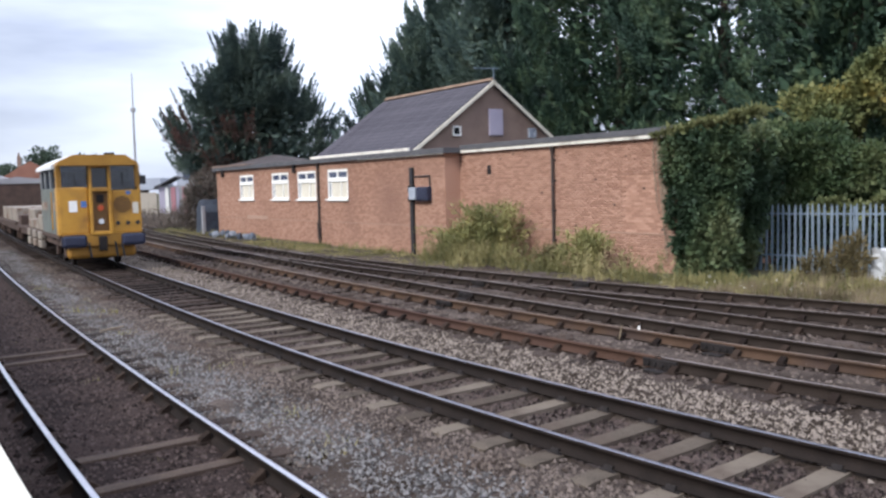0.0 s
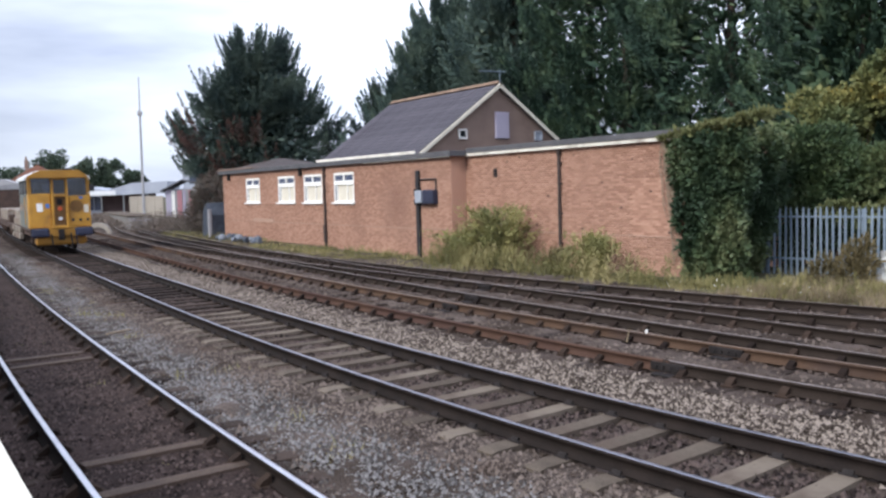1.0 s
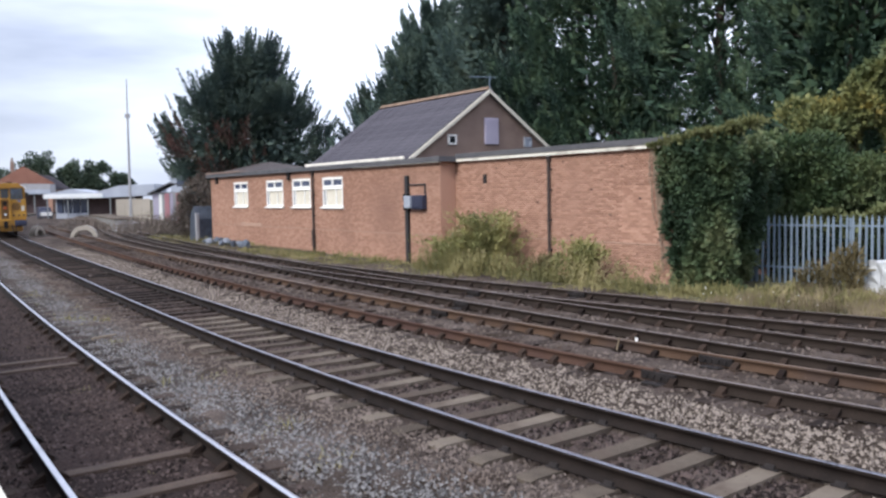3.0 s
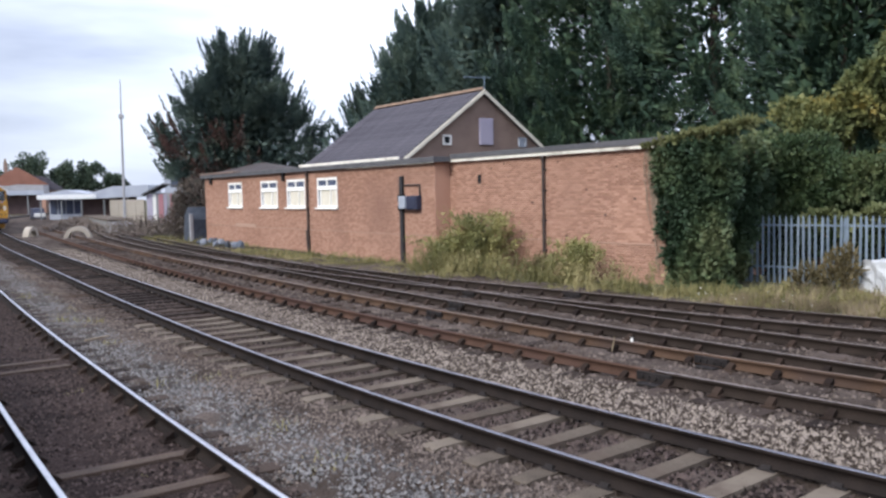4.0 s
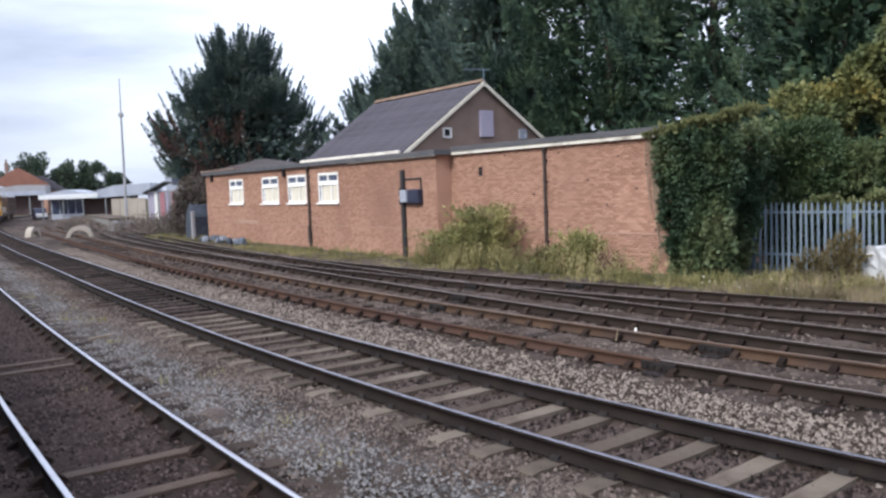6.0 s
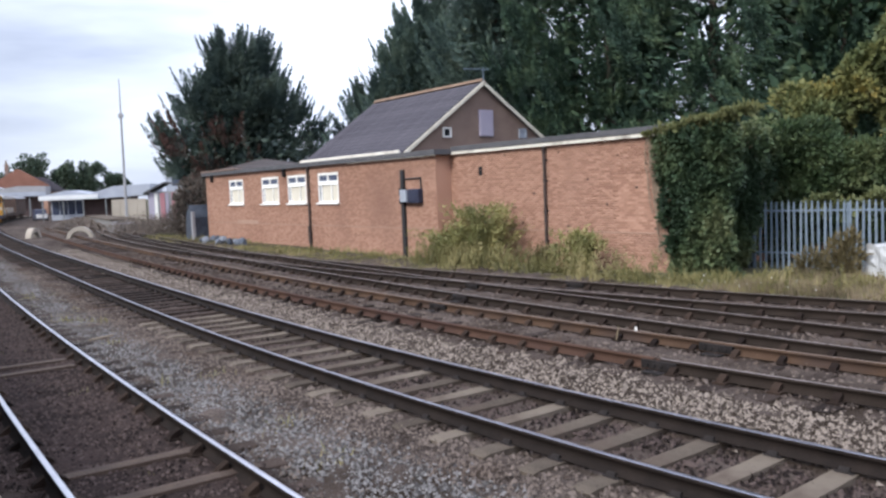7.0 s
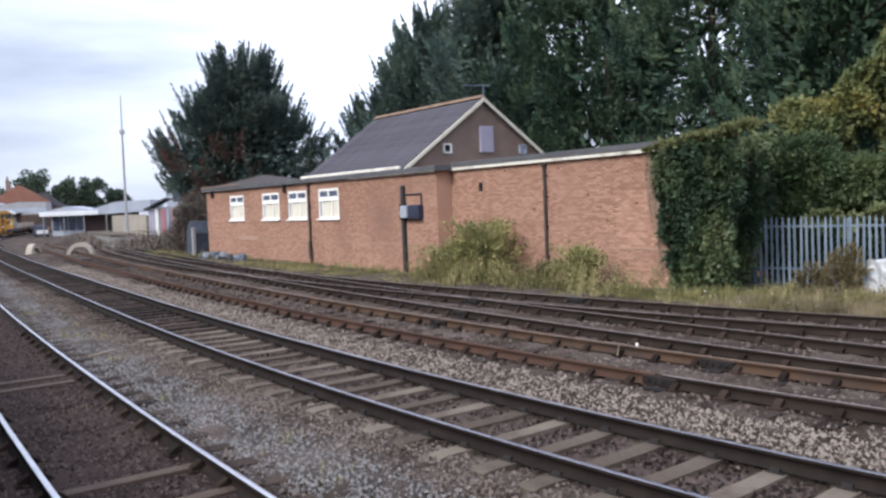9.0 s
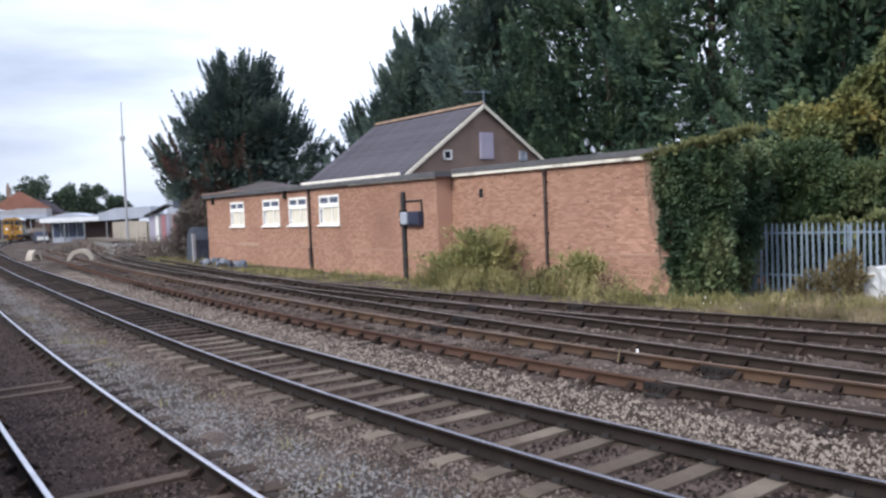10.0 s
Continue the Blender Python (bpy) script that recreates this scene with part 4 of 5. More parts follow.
    raw("inner_twig", *leaves(where, np.stack([np.cos(a), np.sin(a), np.full(inner, 0.4)], 1), 0.62, 0.26, r, 0.5), tone, t)
    return t


def yard(x, y):
    q = YARD @ Vector((x, y, 0))
    return q.x, q.y


conifer("lone_cypress", -14.9, 64.0, 13.9, 6.2, 3, 1250, "broad dark cypress with red-brown dead patches", "conifer_dusky", True, 0.03, -1, inner=16000)
# along the wall, behind it, height, crown radius, branches, inner twigs, foliage
ROW = (
    # the first three crowns have haze painted into their foliage
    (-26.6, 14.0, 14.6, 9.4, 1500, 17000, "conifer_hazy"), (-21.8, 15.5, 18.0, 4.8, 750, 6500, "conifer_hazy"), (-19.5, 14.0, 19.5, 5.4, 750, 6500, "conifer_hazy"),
    (-14.0, 15.0, 18.5, 5.6, 720, 2200, "conifer"), (-10.4, 14.0, 17.8, 5.2, 680, 2000, "conifer"), (-4.0, 14.2, 17.6, 5.4, 760, 3600, "conifer"),
    (2.5, 14.0, 17.5, 5.0, 800, 7000, "conifer"), (-0.6, 17.5, 18.5, 5.0, 500, 6000, "conifer"), (8.0, 14.5, 17.5, 5.0, 420, 4000, "conifer"),
    (13.5, 14.0, 17.0, 5.0, 320, 3000, "conifer"), (19.5, 13.5, 16.5, 5.0, 320, 3000, "conifer"),
)
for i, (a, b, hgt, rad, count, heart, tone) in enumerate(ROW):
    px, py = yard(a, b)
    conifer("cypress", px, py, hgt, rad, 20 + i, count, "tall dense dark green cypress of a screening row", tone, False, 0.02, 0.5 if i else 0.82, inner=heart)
px, py = yard(-39.0, 16.0)
conifer("cypress", px, py, 10.0, 4.6, 41, 520, "lower dark green cypress at the end of the row", "conifer_dusky", False, 0.02, 0.7)


def mound(name, spots, count, leaf, wide, tone, label, category, seed, up=0.35, kind="", twigs=True, group=""):
    """A bush from overlapping lumps (x, y, z, rx, ry, rz): leaves on and just under the skin of each."""
    r = np.random.default_rng(seed)
    base = Vector((spots[0][0], spots[0][1], 0))
    t = tagged(empty(name, Matrix.Translation((base.x, base.y, -0.34))), label, category, group, kind)
    sp = np.array(spots, float)
    sp[:, 0] -= base.x
    sp[:, 1] -= base.y
    sp[:, 2] += 0.34
    wgt = sp[:, 3] * sp[:, 5] + sp[:, 4] * sp[:, 5]
    pick = r.choice(len(sp), count, p=wgt / wgt.sum())
    d = r.normal(0, 1, (count, 3))
    d /= np.linalg.norm(d, axis=1)[:, None]
    lump = 1 + 0.16 * np.sin(d[:, 0] * 7 + pick * 1.7) * np.sin(d[:, 2] * 8 + pick) + 0.08 * np.sin(d[:, 1] * 17 + d[:, 2] * 13)
    depth = 1 - np.abs(r.normal(0, 0.13, count))
    where = sp[pick, :3] + d * sp[pick, 3:] * (lump * depth)[:, None]
    keep = where[:, 2] > 0.05
    aim = d + np.array([0, 0, up])
    raw("foliage", *leaves(where[keep], aim[keep], leaf, wide, r, 0.5), tone, t)
    # dim inside
    k = count // 6
    pick = r.choice(len(sp), k, p=wgt / wgt.sum())
    d = r.normal(0, 1, (k, 3))
    d /= np.linalg.norm(d, axis=1)[:, None]
    where = sp[pick, :3] + d * sp[pick, 3:] * r.uniform(0.3, 0.8, k)[:, None]
    keep = where[:, 2] > 0.05
    raw("inner_leaves", *leaves(where[keep], d[keep], leaf * 2.2, wide * 2.2, r, 0.6), tone, t)
    if twigs:
        bm = bmesh.new()
        for s in sp[:9]:
            for i in range(3):
                a = i * 1.3 + s[0]
                rod(bm, (s[0] * 0.7, s[1] * 0.7, 0), (s[0] + math.cos(a) * s[3] * 0.7, s[1] + math.sin(a) * s[4] * 0.7, s[2] + s[5] * 0.3), 0.022, 0.006, 5)
        part("branchwork", bm, "trunk", t)
    return t


def spot(x, y, z, rx, ry, rz):
    q = yard(x, y)
    return (q[0], q[1], z, rx, ry, rz)


# ivy over the end of the brick wall
iv = random.Random(23)
ivy_spots = []
for level in range(11):
    z = 3.55 - level * 0.37
    drop = 1 - z / 3.7
    x, end = 4.72 + 0.62 * drop + 0.08 * math.sin(level * 1.9), 7.15 - 0.22 * drop
    while x < end:
        size = iv.uniform(0.26, 0.44)
        ivy_spots.append(spot(x + size * 0.6, iv.uniform(-0.16, 0.12) - 0.10 * math.sin(x * 3 + z), z + iv.uniform(-0.1, 0.1), size, 0.32, size * iv.uniform(0.8, 1.3)))
        x += size * 1.15
for k in range(8):
    ivy_spots.append(spot(6.1 + 0.1 * (k % 3), 0.4 + 0.28 * k, 0.5 + 0.9 * (k % 4), 0.5, 0.45, 0.8))
for k in range(12):
    ivy_spots.append(spot(5.55, 1.2 + 0.42 * k, 0.5 + 0.85 * (k % 4), 0.4, 0.5, 0.75))
mound("ivy", ivy_spots, 62000, 0.095, 0.075, "ivy", "dense dark ivy covering the end of the wall", "ivy", 51, 0.1, twigs=False)
# crest leaves use a brighter tone; light along the ivy's top is in it
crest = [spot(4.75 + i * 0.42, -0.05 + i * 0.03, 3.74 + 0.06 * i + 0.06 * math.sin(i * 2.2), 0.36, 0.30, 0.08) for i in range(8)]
mound("ivy", crest, 3600, 0.10, 0.05, "ivy_top", "yellow-green flowering crest of the ivy, its sunlight painted in", "ivy", 52, 0.9, twigs=False)

# hedge behind the fence and the turning tree above it
hd = random.Random(29)
hedge = []
for i in range(58):
    q = hd.random()
    hedge.append((9.9 + q * 6.6 + hd.uniform(-0.3, 0.3), 28.0 - q * 5.4 + hd.uniform(-0.9, 0.5), 0.4 + hd.random() * (3.4 - 0.6 * q), hd.uniform(0.45, 0.95), hd.uniform(0.45, 0.9), hd.uniform(0.4, 0.8)))
mound("hedge", hedge, 64000, 0.12, 0.07, "hedge", "tangled dark green hedge behind the fence", "hedge", 53)
tr = random.Random(8)
turning = [(12.6, 28.6, 4.4, 0.9, 0.9, 1.0)]
for i in range(44):
    q = tr.random()
    turning.append((12.0 + q * 5.0 + tr.uniform(-0.3, 0.3), 28.8 - q * 1.8 + tr.uniform(-0.6, 0.6), 3.7 + tr.random() * (1.8 + q * 3.2), tr.uniform(0.35, 0.8), tr.uniform(0.35, 0.8), tr.uniform(0.3, 0.7)))
mound("autumn_tree", turning, 26000, 0.15, 0.10, "autumn", "shrubby tree with leaves turning yellow", "tree", 54, 0.4)
spray = [(11.0, 24.6, 1.55, 0.5, 0.35, 0.22), (12.2, 23.6, 1.65, 0.6, 0.35, 0.20), (13.3, 22.5, 1.70, 0.6, 0.4, 0.22), (11.5, 24.0, 1.35, 0.3, 0.2, 0.3)]
mound("bramble", spray, 2200, 0.13, 0.09, "ivy_top", "pale bramble sprays hanging over the fence top", "bramble", 55, 0.2, twigs=False)

# shrubs against the wall
def spray_bush(x, y, wide, height, stems, per, tone, label, seed, leaf=0.15, z=-0.30):
    """An arching bush: whippy stems fanning from the ground, each clothed with narrow leaves."""
    r = np.random.default_rng(seed)
    t = tagged(empty("shrub", pose(x, y, z)), label, "shrub", "shrubs by the wall")
    a = r.uniform(0, 2 * np.pi, stems)
    foot = r.normal(0, 0.22, (stems, 2)) * wide
    tall = height * r.uniform(0.45, 1.05, stems)
    out = wide * r.uniform(0.15, 0.85, stems)
    u = r.random((stems, per)) ** 0.7
    pts = np.empty((stems, per, 3))
    pts[:, :, 0] = foot[:, :1] + (np.cos(a) * out)[:, None] * u ** 1.6
    pts[:, :, 1] = foot[:, 1:] + (np.sin(a) * out)[:, None] * u ** 1.6
    pts[:, :, 2] = tall[:, None] * (u - 0.22 * u ** 3)
    pts += r.normal(0, 0.055, pts.shape)
    aim = np.stack([np.broadcast_to((np.cos(a) * 0.5)[:, None], u.shape), np.broadcast_to((np.sin(a) * 0.5)[:, None], u.shape), 1.0 - 0.5 * u], 2)
    pts[:, :, 2] = np.maximum(pts[:, :, 2], 0.02)
    raw("foliage", *leaves(pts.reshape(-1, 3), aim.reshape(-1, 3), leaf, leaf * 0.24, r, 0.55), tone, t)
    bm = bmesh.new()
    for i in range(0, stems, 3):
        mid = (foot[i, 0] + math.cos(a[i]) * out[i] * 0.3, foot[i, 1] + math.sin(a[i]) * out[i] * 0.3, tall[i] * 0.5)
        rod(bm, (foot[i, 0], foot[i, 1], 0), mid, 0.014, 0.010, 5)
        rod(bm, mid, (foot[i, 0] + math.cos(a[i]) * out[i] * 0.9, foot[i, 1] + math.sin(a[i]) * out[i] * 0.9, tall[i] * 0.78), 0.010, 0.004, 5)
    part("branchwork", bm, "trunk", t)
    return t


spray_bush(1.25, 29.6, 1.5, 2.6, 180, 64, "shrub", "yellow-green shrub growing against the brick wall", 61)
spray_bush(0.2, 30.3, 1.3, 1.6, 110, 50, "shrub", "lower spreading shrub beside the cable duct", 64)
spray_bush(4.1, 25.7, 1.0, 1.65, 90, 46, "shrub", "low olive-green shrub at the foot of the wall", 62)
spray_bush(3.1, 26.6, 0.7, 1.0, 50, 40, "dock", "brownish weedy shrub under the drain pipe", 65)
spray_bush(7.25, 23.5, 0.4, 0.75, 26, 36, "shrub", "small green weed clump under the ivy", 66, 0.10)
mound("shrub", [(10.0, 21.6, 0.0, 0.40, 0.4, 0.85), (9.5, 22.1, -0.1, 0.45, 0.4, 0.55), (10.25, 21.4, 0.3, 0.22, 0.2, 0.7)], 2600, 0.14, 0.03, "dock", "dry brown dock and weeds before the fence", "weeds", 63, 1.0)


def blades(name, count, s0, s1, o0, o1, height, tone, label, seed, key="e", clump=0.0, width=0.014):
    """Grass and weeds along a track: thin upright leaves in tufts."""
    r = np.random.default_rng(seed)
    p, h = bend(key, s0, s1, 0.25)
    tufts = max(count // 22, 1)
    ti = r.integers(0, len(p), tufts)
    to = o0 + (o1 - o0) * r.random(tufts)
    big = r.uniform(0.45, 1.25, tufts) * (1 + clump * np.sin(ti * 0.09 + to))
    pick = r.integers(0, tufts, count)
    i = ti[pick]
    o = to[pick] + r.normal(0, 0.10, count)
    where = np.empty((count, 3))
    where[:, 0] = p[i, 0] + np.cos(h[i]) * o + r.normal(0, 0.10, count)
    where[:, 1] = p[i, 1] - np.sin(h[i]) * o + r.normal(0, 0.10, count)
    where[:, 2] = -0.28
    v, f = leaves(where, np.tile((0, 0, 1.0), (count, 1)), height, width, r, 0.28)
    v = v.reshape(-1, 4, 3)
    v[:, :, 2] = -0.28 + (v[:, :, 2] + 0.28) * big[pick][:, None]
    return tagged(raw(name, v.reshape(-1, 3), f, tone), label, "grass", kind="stuff")


strip("verge", "e", -36, 60, 1.3, 12.0, -0.27, 0.03, 0.5, 0.4, "earth", "rough earth verge between the siding and the wall", "verge", seed=3)
blades("grass", 15000, -12, 26, 2.0, 4.2, 0.15, "grass", "short yellow-green grass along the siding", 71, clump=0.4)
blades("grass", 16000, -10, 1, 2.0, 5.8, 0.27, "straw", "dry straw-coloured grass before the fence", 72, width=0.014)
blades("grass", 5500, -10, 3, 1.9, 5.6, 0.20, "grass", "green weeds among the dry grass by the fence", 77, clump=0.5, width=0.022)
blades("grass", 11000, 10, 50, 1.6, 4.5, 0.24, "grass", "long grass at the foot of the wall", 73, clump=0.4, width=0.03)
blades("weeds", 2200, 0, 14, 2.9, 4.2, 0.55, "grass", "tall seeding weeds in front of the wall", 74, clump=0.4, width=0.022)
blades("weeds", 700, -4, 20, 1.2, 2.1, 0.16, "grass", "small green weeds in the platform track ballast", 75, key="a")
blades("weeds", 500, 0, 16, -0.4, 0.3, 0.12, "grass", "small green weeds between the platform rails", 76, key="a")



def spires(count, s0, s1, o0, o1, height, label, seed):
    """Tall single weed stalks with narrow leaves all the way up."""
    r = np.random.default_rng(seed)
    p, h = bend("e", s0, s1, 0.25)
    per = 34
    i = r.integers(0, len(p), count)
    o = r.uniform(o0, o1, count)
    tall = height * r.uniform(0.5, 1.15, count)
    u = r.random((count, per))
    lean = r.normal(0, 0.10, (count, 2))
    where = np.empty((count, per, 3))
    where[:, :, 0] = (p[i, 0] + np.cos(h[i]) * o)[:, None] + lean[:, :1] * u
    where[:, :, 1] = (p[i, 1] - np.sin(h[i]) * o)[:, None] + lean[:, 1:] * u
    where[:, :, 2] = -0.28 + tall[:, None] * u
    where += r.normal(0, 0.028, where.shape)
    return tagged(raw("weeds", *leaves(where.reshape(-1, 3), np.tile((0, 0, 0.8), (count * per, 1)), 0.11, 0.026, r, 0.42), "grass"), label, "weeds", kind="stuff")


spires(150, 2.5, 13.5, 2.3, 3.6, 0.85, "tall yellow-green weed stalks before the wall", 78)
spires(60, -9, 1, 2.6, 4.6, 0.5, "scattered weed stalks in the dry grass", 79)

# bare brown stems hanging along the edge of the ivy
bm = bmesh.new()
vine = random.Random(17)
for i in range(22):
    x, z = 4.45 + vine.random() * 0.25, 3.7
    while z > 0.2:
        x2, z2 = x + vine.uniform(-0.06, 0.16), z - vine.uniform(0.3, 0.6)
        rod(bm, (x, -0.06 - vine.random() * 0.06, z), (x2, -0.06 - vine.random() * 0.06, max(z2, -0.3)), 0.014, 0.010, 4)
        x, z = x2, z2
        if vine.random() < 0.18:
            break
tagged(part("vine_stem", bm, "straw_wood", None, "", YARD), "dry tan creeper stems against the brick wall", "creeper")

# tiny white blossoms in the verge grass
bl = np.random.default_rng(77)
pv, hv = bend("e", -9, 3, 0.25)
pick = bl.integers(0, len(pv), 36)
far = bl.uniform(2.2, 3.6, 36)
at = np.stack([pv[pick, 0] + np.cos(hv[pick]) * far, pv[pick, 1] - np.sin(hv[pick]) * far, bl.uniform(-0.15, 0.0, 36)], 1)
tagged(raw("blossom", *leaves(at, np.tile((0, 0, 1.0), (36, 1)), 0.05, 0.035, bl, 0.6), "white"), "tiny white flower heads in the verge grass", "flowers", kind="stuff")

# ---- the far end: station, sheds, mast, houses and trees ----
mast = tagged(empty("lattice_mast", pose(-34.0, 92.0, -0.34)), "tall thin grey radio mast", "mast")
part("pole", rod(bmesh.new(), (0, 0, 0), (0.1, 0, 11.8), 0.16, 0.11, 10), "weathered", mast)
part("pole_top", rod(bmesh.new(), (0.1, 0, 11.8), (0.15, 0, 15.6), 0.09, 0.05, 8), "weathered", mast)
boxed("collar", (-0.12, 0.32, -0.22, 0.22, 11.5, 11.95), "weathered", mast, "", 0.03)

hoard = tagged(empty("hoarding", pose(-36.6, 100, 0, 0, 0, 4)), "plain beige panelled hoarding", "hoarding")
for i in range(4):
    boxed("panel", (-1.95 + i * 0.98, -0.99 + i * 0.98, -0.06, 0.06, -0.34, 2.5), "hoarding", hoard, "", 0.01)
for i in range(5):
    boxed("post", (-2.0 + i * 0.98, -1.92 + i * 0.98, 0.06, 0.16, -0.34, 2.4), "timber", hoard, "", 0.01)

shed = tagged(empty("shed", pose(-25.5, 81, 0, 0, 0, 12)), "low shed with lilac and pink panels and a dark roof", "shed")
boxed("body", (-2.2, 2.6, 0.0, 5.0, -0.34, 3.1), "weathered", shed, "", 0.02)
part("roof", prism(bmesh.new(), [(-2.6, 3.0), (-0.6, 4.0), (3.0, 3.3), (3.0, 3.15), (-0.6, 3.85), (-2.6, 2.85)], -0.4, 5.2), "felt", shed)
for i, (mt, w) in enumerate((("lilac", 0.5), ("white", 0.3), ("pink", 0.42), ("lilac", 0.22), ("pink", 0.4), ("grey_paint", 0.6), ("lilac", 0.45), ("wine", 0.6), ("grey_paint", 0.5))):
    x = -2.15 + i * 0.52
    boxed("panel", (x, x + w, -0.07, -0.005, 0.3, 2.95), mt, shed, "", 0.01)
boxed("parasol", (1.0, 1.9, -0.5, -0.15, 1.2, 2.6), "white", shed, "white folded sheet", 0.2)

pale_house = tagged(empty("pale_house", pose(-33.5, 112, 0, 0, 0, 10)), "pale rendered house with dark flat roof", "house")
boxed("wall", (-2.4, 4.0, 0, 6, -0.34, 6.2), "sheet", pale_house, "", 0.03)
part("roof", prism(bmesh.new(), [(-2.8, 6.1), (0.6, 7.3), (4.4, 6.9), (4.4, 6.2)], -0.4, 6.4), "slate", pale_house)
for x in (-1.6, 0.6):
    boxed("window", (x, x + 1.1, -0.06, 0.0, 4.0, 5.2), "glass_blue", pale_house, "", 0.02)

canopy = tagged(empty("station_canopy", pose(-51.5, 126, 0, 0, 0, 4)), "long white-roofed station building under a canopy", "station building")
boxed("brick_wall", (-1.3, 5.6, 0.4, 4, -0.34, 3.0), "wine", canopy, "dark red brick wall", 0.03)
part("roof", prism(bmesh.new(), [(-6.6, 2.75), (-6.6, 3.35), (-3.0, 4.1), (0.5, 3.5), (4.0, 4.5), (9.0, 4.6), (9.0, 3.0), (2.0, 2.75)], -2.2, 5.0), "sheet", canopy, "pale metal sheet roof")
boxed("valance", (-6.7, 1.6, -2.35, -2.2, 2.75, 3.4), "roof_white", canopy, "white canopy valance", 0.02)
for i in range(4):
    boxed("window", (-5.8 + i * 1.15, -4.9 + i * 1.15, 0.2, 0.4, 0.6, 2.6), "glass_blue", canopy, "", 0.02)
boxed("lower_wall", (-6.0, -1.35, 0.3, 4, -0.34, 2.7), "sheet", canopy, "pale blue-white panelled wall", 0.03)
for x in (-6.3, -3.4, -0.6, 2.6, 6.0):
    part("column", rod(bmesh.new(), (x, -2.0, -0.34), (x, -2.0, 2.8), 0.09), "grey_paint", canopy)
near = tagged(empty("platform_canopy", pose(-97.5, 187, 0, 0, 0, 14)), "dark platform canopy with pale roof and brown wall", "canopy")
boxed("wall", (-15.0, 8.0, 6.5, 9.0, -0.34, 4.6), "wine", near, "dark brown wall in the canopy's shade", 0.03)
part("roof", prism(bmesh.new(), [(-16.0, 4.2), (-16.0, 6.9), (-3.5, 7.2), (0.5, 5.9), (4.0, 6.4), (9.5, 6.2), (9.5, 4.2)], 4.0, 10.0), "weathered", near, "grey-white canopy roof")
boxed("skirt", (-16.0, 9.5, 3.8, 3.98, 4.0, 5.0), "sheet", near, "pale canopy edge", 0.02)
for x in (-12.0, -6.0, 0.0, 6.0):
    part("column", rod(bmesh.new(), (x, 4.4, -0.34), (x, 4.4, 4.3), 0.14), "grey_paint", near)
van = tagged(empty("parked_van", pose(-60.2, 128.0, -0.34, 0, 0, -58)), "small dark blue van with white bonnet, parked", "van")
bm = bmesh.new()
prism(bm, [(-2.0, 0.35), (2.0, 0.35), (2.0, 1.0), (1.2, 1.15), (0.6, 1.8), (-1.9, 1.85), (-2.0, 1.0)], -0.8, 0.8)
part("body", bm, "navy", van)
boxed("bonnet", (1.15, 2.02, -0.78, 0.78, 0.55, 1.08), "white", van, "white bonnet", 0.05)
for x in (-1.3, 1.3):
    for y in (-0.82, 0.82):
        part("wheel", rod(bmesh.new(), (x, y - 0.08, 0.32), (x, y + 0.08, 0.32), 0.32, n=14), "black", van)

red_house = tagged(empty("red_roof_house", pose(-102.0, 207, -0.6, 0, 0, 22) @ Matrix.Scale(1.22, 4)), "brick house with orange-red tiled roof and chimney", "house")
boxed("wall", (-5.0, 5.0, 0, 8, -0.34, 6.2), "brick", red_house, "", 0.0)
part("roof", prism(bmesh.new(), [(-5.5, 6.0), (0.0, 9.4), (5.5, 6.0), (5.5, 5.8), (-5.5, 5.8)], -0.4, 8.4), "tile_red", red_house)
boxed("chimney", (-2.7, -2.0, 5.0, 5.7, 6.8, 10.6), "brown_brick", red_house, "", 0.03)
part("chimney_pot", rod(bmesh.new(), (-2.35, 5.35, 10.6), (-2.35, 5.35, 11.3), 0.2, 0.16), "ridge", red_house)
for x in (-3.0, 1.6):
    boxed("window", (x, x + 1.4, -0.08, 0.0, 3.4, 4.8), "glass_blue", red_house, "", 0.02)
row_house = tagged(empty("terrace_house", pose(-82.0, 208, 0, 0, 0, 22)), "dull purple-brown roofed houses far off", "house")
boxed("wall", (-22.0, -9.0, 8, 16, -0.34, 5.4), "brown_brick", row_house, "", 0.0)
part("roof", prism(bmesh.new(), [(-22.5, 5.2), (-19.0, 9.2), (-13.0, 8.6), (-8.5, 5.2)], 7.6, 16.4), "slate", row_house)


def far_tree(x, y, height, radius, seed, label):
    r = np.random.default_rng(seed)
    x, y, height, radius = x * 1.17, y * 1.17, height * 1.17 - 0.5, radius * 1.17
    t = tagged(empty("distant_tree", pose(x, y, -0.34)), label, "tree", "distant trees")
    bm = bmesh.new()
    rod(bm, (0, 0, 0), (0, 0, height * 0.6), 0.3, 0.12, 7)
    for i in range(7):
        a = i * 0.9
        rod(bm, (0, 0, height * 0.35), (math.cos(a) * radius * 0.6, math.sin(a) * radius * 0.6, height * 0.7), 0.12, 0.03, 5)
    part("trunk", bm, "trunk", t)
    n = 26
    c = np.stack([r.normal(0, 0.42, n) * radius, r.normal(0, 0.42, n) * radius, height * r.uniform(0.35, 0.86, n)], 1)
    k = 4200
    pick = r.integers(0, n, k)
    d = r.normal(0, 1, (k, 3))
    d /= np.linalg.norm(d, axis=1)[:, None]
    where = c[pick] + d * (radius * 0.34 * r.random(k) ** 0.4)[:, None]
    raw("crown", *leaves(where, d + np.array([0, 0, 0.4]), 0.75, 0.45, r, 0.5), "far_leaf", t)


